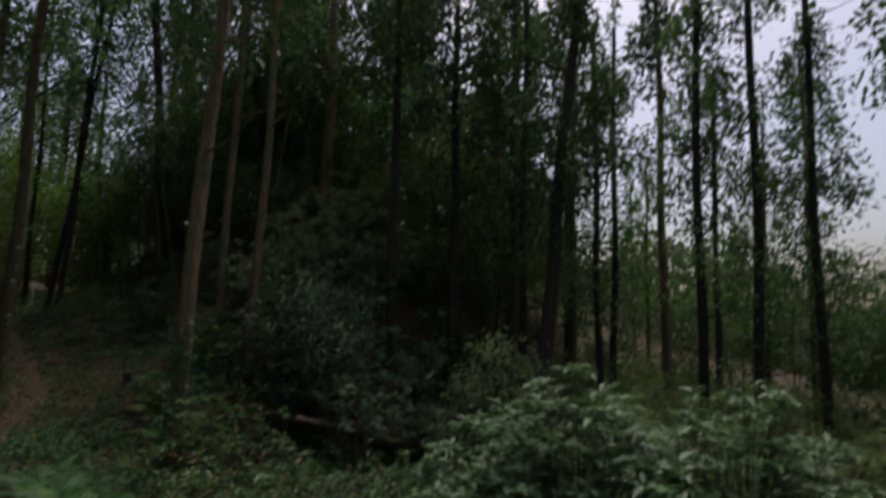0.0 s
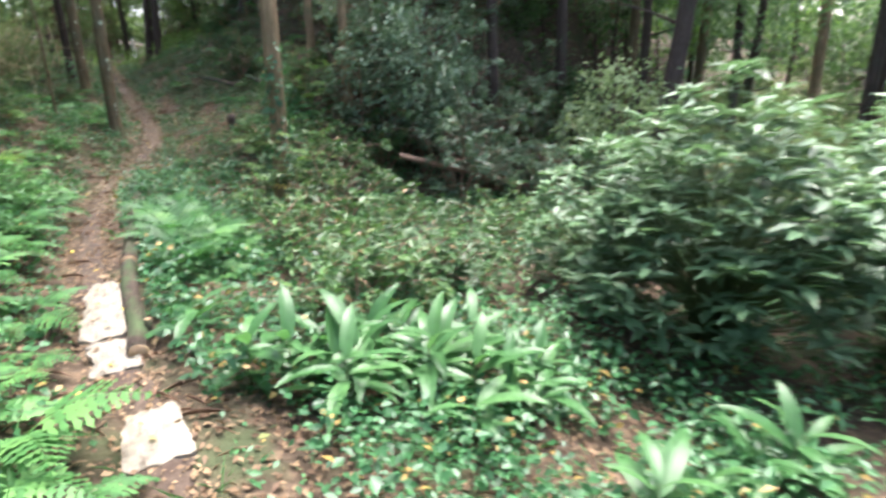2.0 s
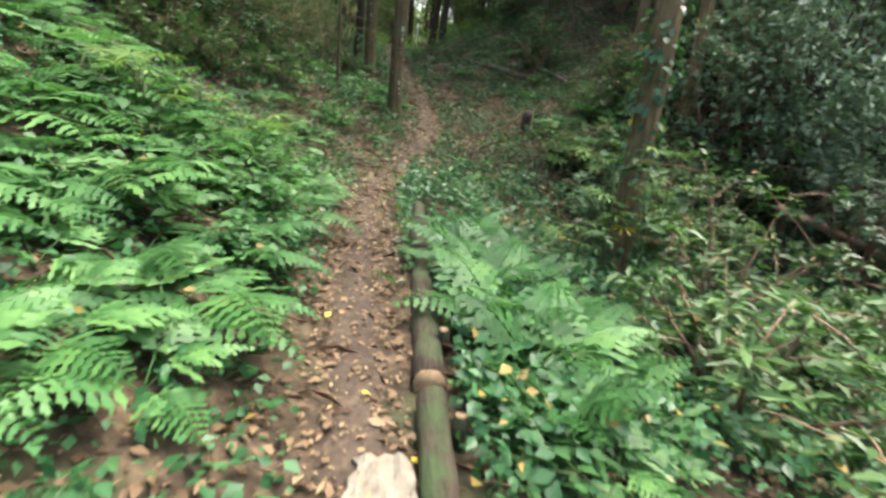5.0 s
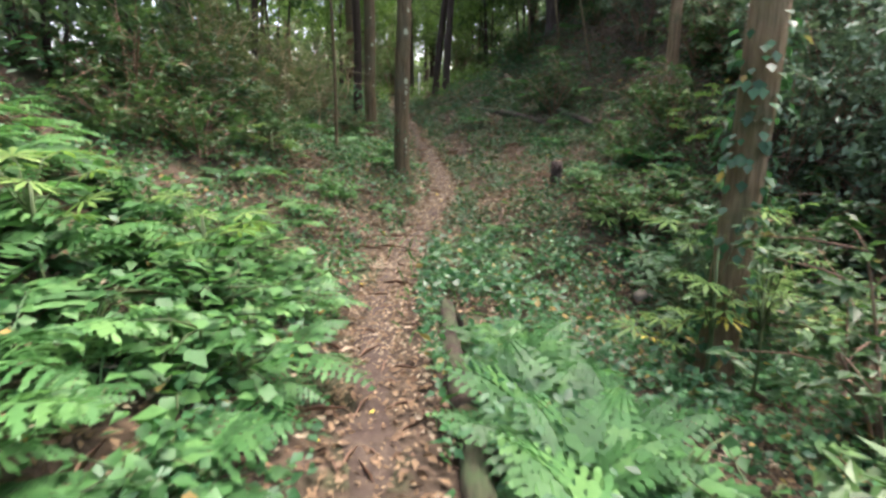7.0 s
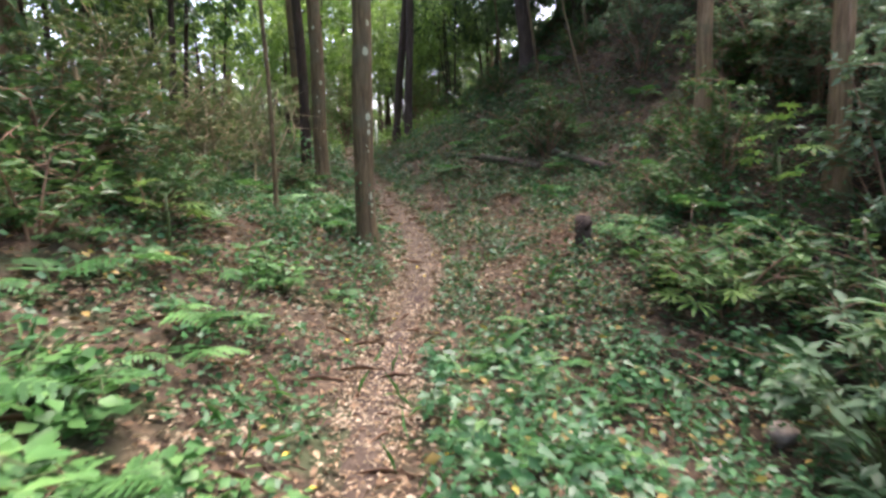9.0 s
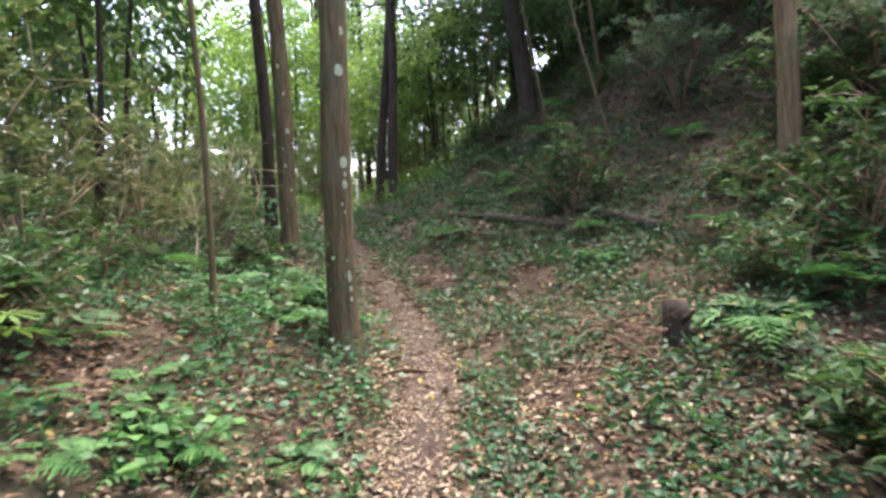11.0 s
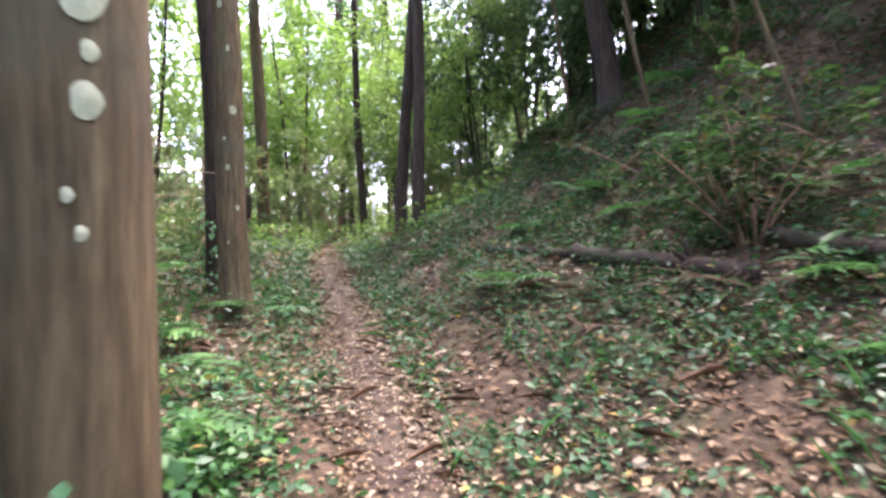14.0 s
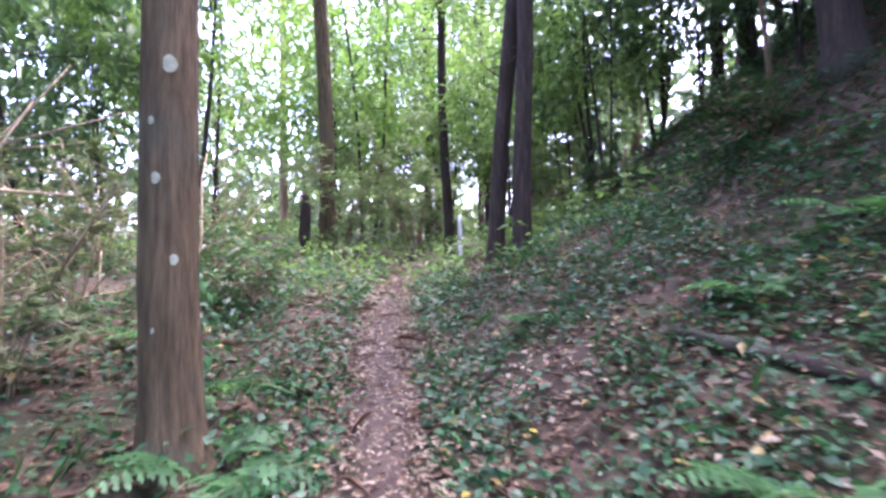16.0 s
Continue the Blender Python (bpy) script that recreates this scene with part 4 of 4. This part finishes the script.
BLADES = [blade_mesh("leaf", .4 + .04 * s, .085 + .008 * s, s) for s in range(4)]
stem_mesh = mesh_from("stalk", *tube(np.array([[0, 0, -.05], [.005, 0, .2], [.0, .02, .45], [.0, .05, .62]]), [.009, .008, .006, .003], 6), M_STEM)


def ginger(x, y, h, seed, leaves=9, dz=0.0):
    q = np.random.default_rng(seed)
    ob = thing("broad_leaved_plant", "bright green plant with long blade-like leaves on a stalk", "plant", on_floor(x, y, dz), "blade-leaved plants")
    tilt, turn = q.uniform(0, .3), q.uniform(0, 6.28)
    st = child("stalk", stem_mesh, ob)
    st.matrix_basis = Matrix.LocRotScale((0, 0, 0), Euler((tilt, 0, turn)), (1, 1, h / .62))
    side = q.uniform(0, 6.28)
    for k_ in range(leaves):
        s = .35 + .65 * k_ / (leaves - 1)
        p = Euler((tilt, 0, turn)).to_matrix() @ Vector((0, .05 * s * s, h * s))
        f = child("leaf", BLADES[(seed + k_) % 4], ob)
        z_ = q.uniform(.75, 1.15) * (1.05 - .25 * abs(s - .6))
        f.matrix_basis = Matrix.LocRotScale(p, Euler((q.uniform(-.1, .62) + .35 * (s > .9), q.uniform(-.25, .25), side + k_ * 2.5 + q.uniform(-.4, .4))), (z_,) * 3)
    return ob


q = np.random.default_rng(12)
for i in range(15):
    ginger(2.62 + q.normal(0, .42), -1.25 + q.normal(0, .3), q.uniform(.2, .42), 200 + i, 9)
for i in range(7):
    ginger(3.35 + q.normal(0, .35), -1.65 + q.normal(0, .2), q.uniform(.2, .4), 230 + i, 8)
for i in range(6):
    ginger(4.6 + q.normal(0, .5), -2.75 + q.normal(0, .22), q.uniform(.2, .42), 250 + i, 8)
ginger(1.5, -.68, .3, 270, 7)
for i, (x, y) in enumerate(((3.2, .8), (3.35, 1.15), (2.9, .6), (1.12, 2.5), (1.3, 2.75), (1.1, 3.2), (1.35, 3.4), (1.0, 3.6), (1.5, 2.3), (2.6, 2.4), (.72, 6.3), (.9, 5.9), (1.0, 5.2), (1.3, 5.7), (2.3, 12.2), (2.2, 11.3))):
    ob = ginger(x, y, q.uniform(.16, .3), 290 + i, 7)
    ob.scale = (.62,) * 3


def palmate_mesh(name, l, mat, lobes=8):
    V, F = [(0, 0, 0)], []
    for j in range(lobes):
        a = radians(-125 + 250 * j / (lobes - 1))
        ll = l * (1 - .28 * abs(j - (lobes - 1) / 2) / (lobes / 2))
        k0 = len(V)
        for s, h_ in ((.3, .05), (.62, .085), (.85, .05), (1, 0)):
            for sg in (-1, 1):
                b = a + sg * math.atan2(h_ * l, s * ll)
                V.append((math.sin(b) * ll * s, math.cos(b) * ll * s, -.14 * ll * s * s + .03 * l * (h_ > 0)))
        F.append([0, k0 + 1, k0])
        for i in range(3):
            F.append([k0 + 2 * i, k0 + 2 * i + 1, k0 + 2 * i + 3, k0 + 2 * i + 2])
    return mesh_from(name, V, F, mat)


PALM = palmate_mesh("leaf", .17, M_LIGHT)
PALM_Y = palmate_mesh("yellow_leaf", .16, M_YELLOW)


def fatsia(x, y, h, seed, leaves, yellow=0, label="shrubby plant with large hand-shaped green leaves"):
    q = np.random.default_rng(seed)
    ob = thing("hand_leaved_plant", label, "plant", on_floor(x, y), "hand-leaved plants")
    child("stalk", mesh_from("stalk", *tube(np.array([[0, 0, -.05], [.02, 0, h * .4], [0, .02, h * .85]]), [.014, .011, .008], 6), M_STEM), ob)
    for k_ in range(leaves):
        a = k_ * 2.4 + q.uniform(-.3, .3)
        out, z = q.uniform(.12, .32), h * q.uniform(.55, 1.05)
        tip = np.array([math.cos(a) * out, math.sin(a) * out, z])
        y_ = k_ < yellow
        if y_:
            a, tip = -2.0 + 1.1 * k_, np.array([-.14 + .45 * k_, -.2 - .1 * k_, .36 + .2 * k_])
        child("leaf_stalk", mesh_from("leaf_stalk", *tube(np.array([[0, 0, z * .6], tip * [.5, .5, 1] - [0, 0, .03], tip]), [.004, .004, .003], 4), M_CANE if y_ else M_STEM), ob)
        f = child("yellow_leaf" if y_ else "leaf", PALM_Y if y_ else PALM, ob, "fading yellow hand-shaped leaf" if y_ else "")
        f.matrix_basis = Matrix.LocRotScale(tip, Euler((q.uniform(-.2, .35), q.uniform(-.3, .3), a - 1.57)), (q.uniform(.8, 1.25),) * 3)
    return ob


fatsia(2.1, 4.2, .5, 1, 8, 2, "hand-leaved plant with two leaves turned yellow")
for i, (x, y, h) in enumerate(((2.2, 3.62, 1.3), (2.55, 3.7, 1.1), (3.0, 4.6, 1.5), (3.3, 4.4, .9), (3.4, 7.6, .9), (3.1, 5.0, .8), (3.7, 8.2, .8), (2.3, 6.6, .5), (8.9, 7.9, 1.9), (9.3, 8.3, 2.4), (9.0, 8.4, 2.2), (-1.8, 7.0, .5), (4.2, 5.2, .8), (-.9, 3.3, .5), (-1.2, 2.4, .55))):
    fatsia(x, y, h, 40 + i, 10)


# ---- what nobody could count: low cover, litter, grass ----
def carpet(name, n_, xr, yr, size, mat, label, category, seed, up=(.02, .16), patch=.0, width=.6, upright=.35, simple=False, keep_off=.1):
    q = np.random.default_rng(seed)
    y = q.uniform(*yr, n_)
    x = path_x(y) + q.uniform(*xr, n_)
    cl = np.sin(x * 3.1 + seed) * np.sin(y * 2.7 + 2 * seed) + .6 * np.sin(x * 7.3 + 1.3 * y) + .5 * np.sin(y * 6.1 - 2 * x)
    ok = (cl + q.normal(0, .4, n_) > patch) & (np.abs(x - path_x(y)) > keep_off + q.uniform(-.06, .2, n_))
    on_slab = (y > -2.0) & (y < .34) & ~((y > -1.46) & (y < -1.06)) & (np.abs(x - np.interp(y, (-1.95, -1.5, -.85, -.46, .3), (1.36, 1.28, 1.0, .885, .75))) < .11)
    ok &= ~on_slab
    ok &= ~((y > -.9) & (y < 4.3) & (np.abs(x - np.interp(y, (-.88, .62, 2.4, 4.28), (1.15, .9, .69, .49))) < .085))
    x, y = x[ok], y[ok]
    m_ = len(x)
    P = np.c_[x, y, ground_z(x, y) + q.uniform(*up, m_) ** 1.0]
    a = q.uniform(0, 6.28, m_)
    D = np.c_[np.cos(a), np.sin(a), q.normal(0, upright, m_)]
    L = size * q.uniform(.55, 1.5, m_)
    return tagged(new(name, leaf_mesh(name, P, D, unit(q.normal(0, .45, (m_, 3)) + [0, 0, 1]), L, L * width, mat, simple)), label, category, kind="stuff")


carpet("ground_cover", 24000, (-3.4, -.2), (-4.5, 9), .05, M_COVER, "low green ground cover on the fern bank", "ground cover", 1, (.015, .16), -.35, .7)
carpet("ground_cover", 30000, (.3, 3.6), (-2.8, 6.5), .06, M_COVER, "leafy ground cover filling the gully edge", "ground cover", 2, (.02, .3), -.5, .6)
carpet("ground_cover", 22000, (2.5, 9), (-3.2, 8.5), .08, M_COVER, "leafy ground cover in the shaded gully", "ground cover", 3, (.02, .4), -.5, .55, simple=True)
carpet("ground_cover", 42000, (.22, 3.5), (6.2, 18), .047, M_COVER, "green plants on the hillside foot", "ground cover", 4, (.012, .12), -.4, .6)
carpet("ground_cover", 26000, (-3.6, -.17), (8.5, 19), .05, M_COVER, "green ground cover along the flat path side", "ground cover", 5, (.015, .24), -.3, .6)
carpet("ground_cover", 12000, (-7, 3), (16, 27), .09, M_LIGHT, "bright low plants in the sunlit clearing", "ground cover", 6, (.02, .45), -.5, .5, simple=True)
carpet("ground_cover", 14000, (3, 9), (7, 22), .08, M_COVER, "sparse plants on the upper hillside", "ground cover", 7, (.02, .25), -.1, .5, simple=True)
carpet("ground_cover", 12000, (-9, -3), (-6, 18), .1, M_COVER, "dim undergrowth behind the fern bank", "ground cover", 8, (.02, .6), -.3, .5, simple=True)
carpet("ground_cover", 44000, (8, 27), (-6, 22), .17, M_BUSH, "undergrowth on the far side of the gully", "ground cover", 16, (.02, 1.1), -.6, .5, simple=True)
carpet("leaf_litter", 15000, (-1.2, 2.8), (7, 20), .055, M_PALE, "pale fallen leaves beside the path", "leaf litter", 18, (.01, .035), -.2, .5, .15, keep_off=.0)
carpet("leaf_litter", 24000, (1.2, 7.5), (5.5, 21), .06, M_LITTER, "tan fallen leaves speckling the hillside", "leaf litter", 21, (.01, .05), -.5, .5, .2, simple=True, keep_off=.0)
carpet("ground_cover", 20000, (1.5, 6.5), (6.5, 20), .055, M_COVER, "small green plants dotted over the hillside", "ground cover", 22, (.015, .2), -.7, .5, simple=True)
carpet("leaf_litter", 9000, (-1.8, 2.6), (1.5, 8), .042, M_PALE, "pale fallen leaves among the path-side plants", "leaf litter", 23, (.012, .06), -.3, .5, .15, simple=True, keep_off=.15)
carpet("grass_tufts", 5000, (-1.6, 2.2), (4, 19), .16, M_FERN, "thin grass and sedge blades by the path", "grass", 9, (.0, .03), .25, .06, 1.6)
carpet("grass_tufts", 2600, (-2.5, 3.5), (-3, 5), .17, M_FERN, "thin grass blades among the ferns", "grass", 10, (.0, .05), .3, .06, 1.6)
carpet("leaf_litter", 34000, (-3.2, 3.6), (-4, 9), .05, M_LITTER, "brown fallen leaves on the forest floor", "leaf litter", 11, (.006, .03), -2.6, .5, .12, keep_off=.0)
carpet("leaf_litter", 56000, (-2.6, 5.6), (7, 20), .05, M_LITTER, "tan fallen leaves on bank and floor", "leaf litter", 12, (.006, .03), -2.6, .5, .15, simple=True, keep_off=.0)
carpet("leaf_litter", 2000, (-.2, .2), (-3, 7), .03, M_LITTER, "small tan leaves trodden into the path", "leaf litter", 13, (.014, .03), -2, .45, .1, keep_off=-.3)
carpet("leaf_litter", 700, (-.2, .2), (3, 6.6), .03, M_PALE, "scattered pale leaves trodden into the path", "leaf litter", 19, (.016, .03), -2, .45, .12, keep_off=-.3)
carpet("leaf_litter", 1300, (-.28, .28), (5.4, 8.5), .03, M_PALE, "pale leaves thickening along the path", "leaf litter", 20, (.016, .03), -2, .45, .12, keep_off=-.3)
carpet("leaf_litter", 9500, (-.3, .3), (7.4, 22), .031, M_PALE, "dense pale leaf litter covering the path", "leaf litter", 14, (.016, .034), -2, .45, .12, keep_off=-.3)
q = np.random.default_rng(17)
DROPPED = [leaf_mesh("fallen_leaf", np.zeros((1, 3)), np.array([[0, 1.0, 0]]), np.array([[.2 * k_, 0, 1.0]]), np.array([.075]), np.array([.045]), m_) for k_, m_ in enumerate((M_YELLOW, M_LITTER, M_LITTER))]
for k_ in range(196):
    y = q.uniform(-3, 16)
    x = path_x(y) + q.normal(0, 1.0 if k_ % 3 == 0 else .3)
    up = .03
    if k_ >= 180:
        y = q.uniform(-1.9, .3)
        x = np.interp(y, (-1.95, -1.5, -.85, -.46, .3), (1.36, 1.28, 1.0, .885, .75)) + q.uniform(-.1, .1)
        up = .06
    ob = new("fallen_leaf", DROPPED[k_ % 3])
    s_ = q.uniform(.5, 1.0)
    ob.matrix_basis = Matrix.LocRotScale((x, y, floor_at(x, y) + up), Euler((q.uniform(-.3, .3), q.uniform(-.3, .3), q.uniform(0, 6.28))), (s_,) * 3)
    tagged(ob, "bright yellow leaf fallen on the ground" if k_ % 3 == 0 else "curled tan leaf fallen on the footpath", "leaf", "fallen leaves")
q = np.random.default_rng(31)
n = 900
y = q.uniform(-3, 20, n)
x = path_x(y) + q.normal(0, 1.3, n)
P = np.c_[x, y, ground_z(x, y) + .02]
a = q.uniform(0, 6.28, n)
L = q.uniform(.12, .4, n)
tagged(new("fallen_twigs", leaf_mesh("fallen_twigs", P, np.c_[np.cos(a), np.sin(a), q.uniform(0, .12, n)], np.tile([0, 0, 1.0], (n, 1)), L, .01 + 0 * L, M_TWIG)), "thin dead twigs lying on the ground", "twigs", kind="stuff")
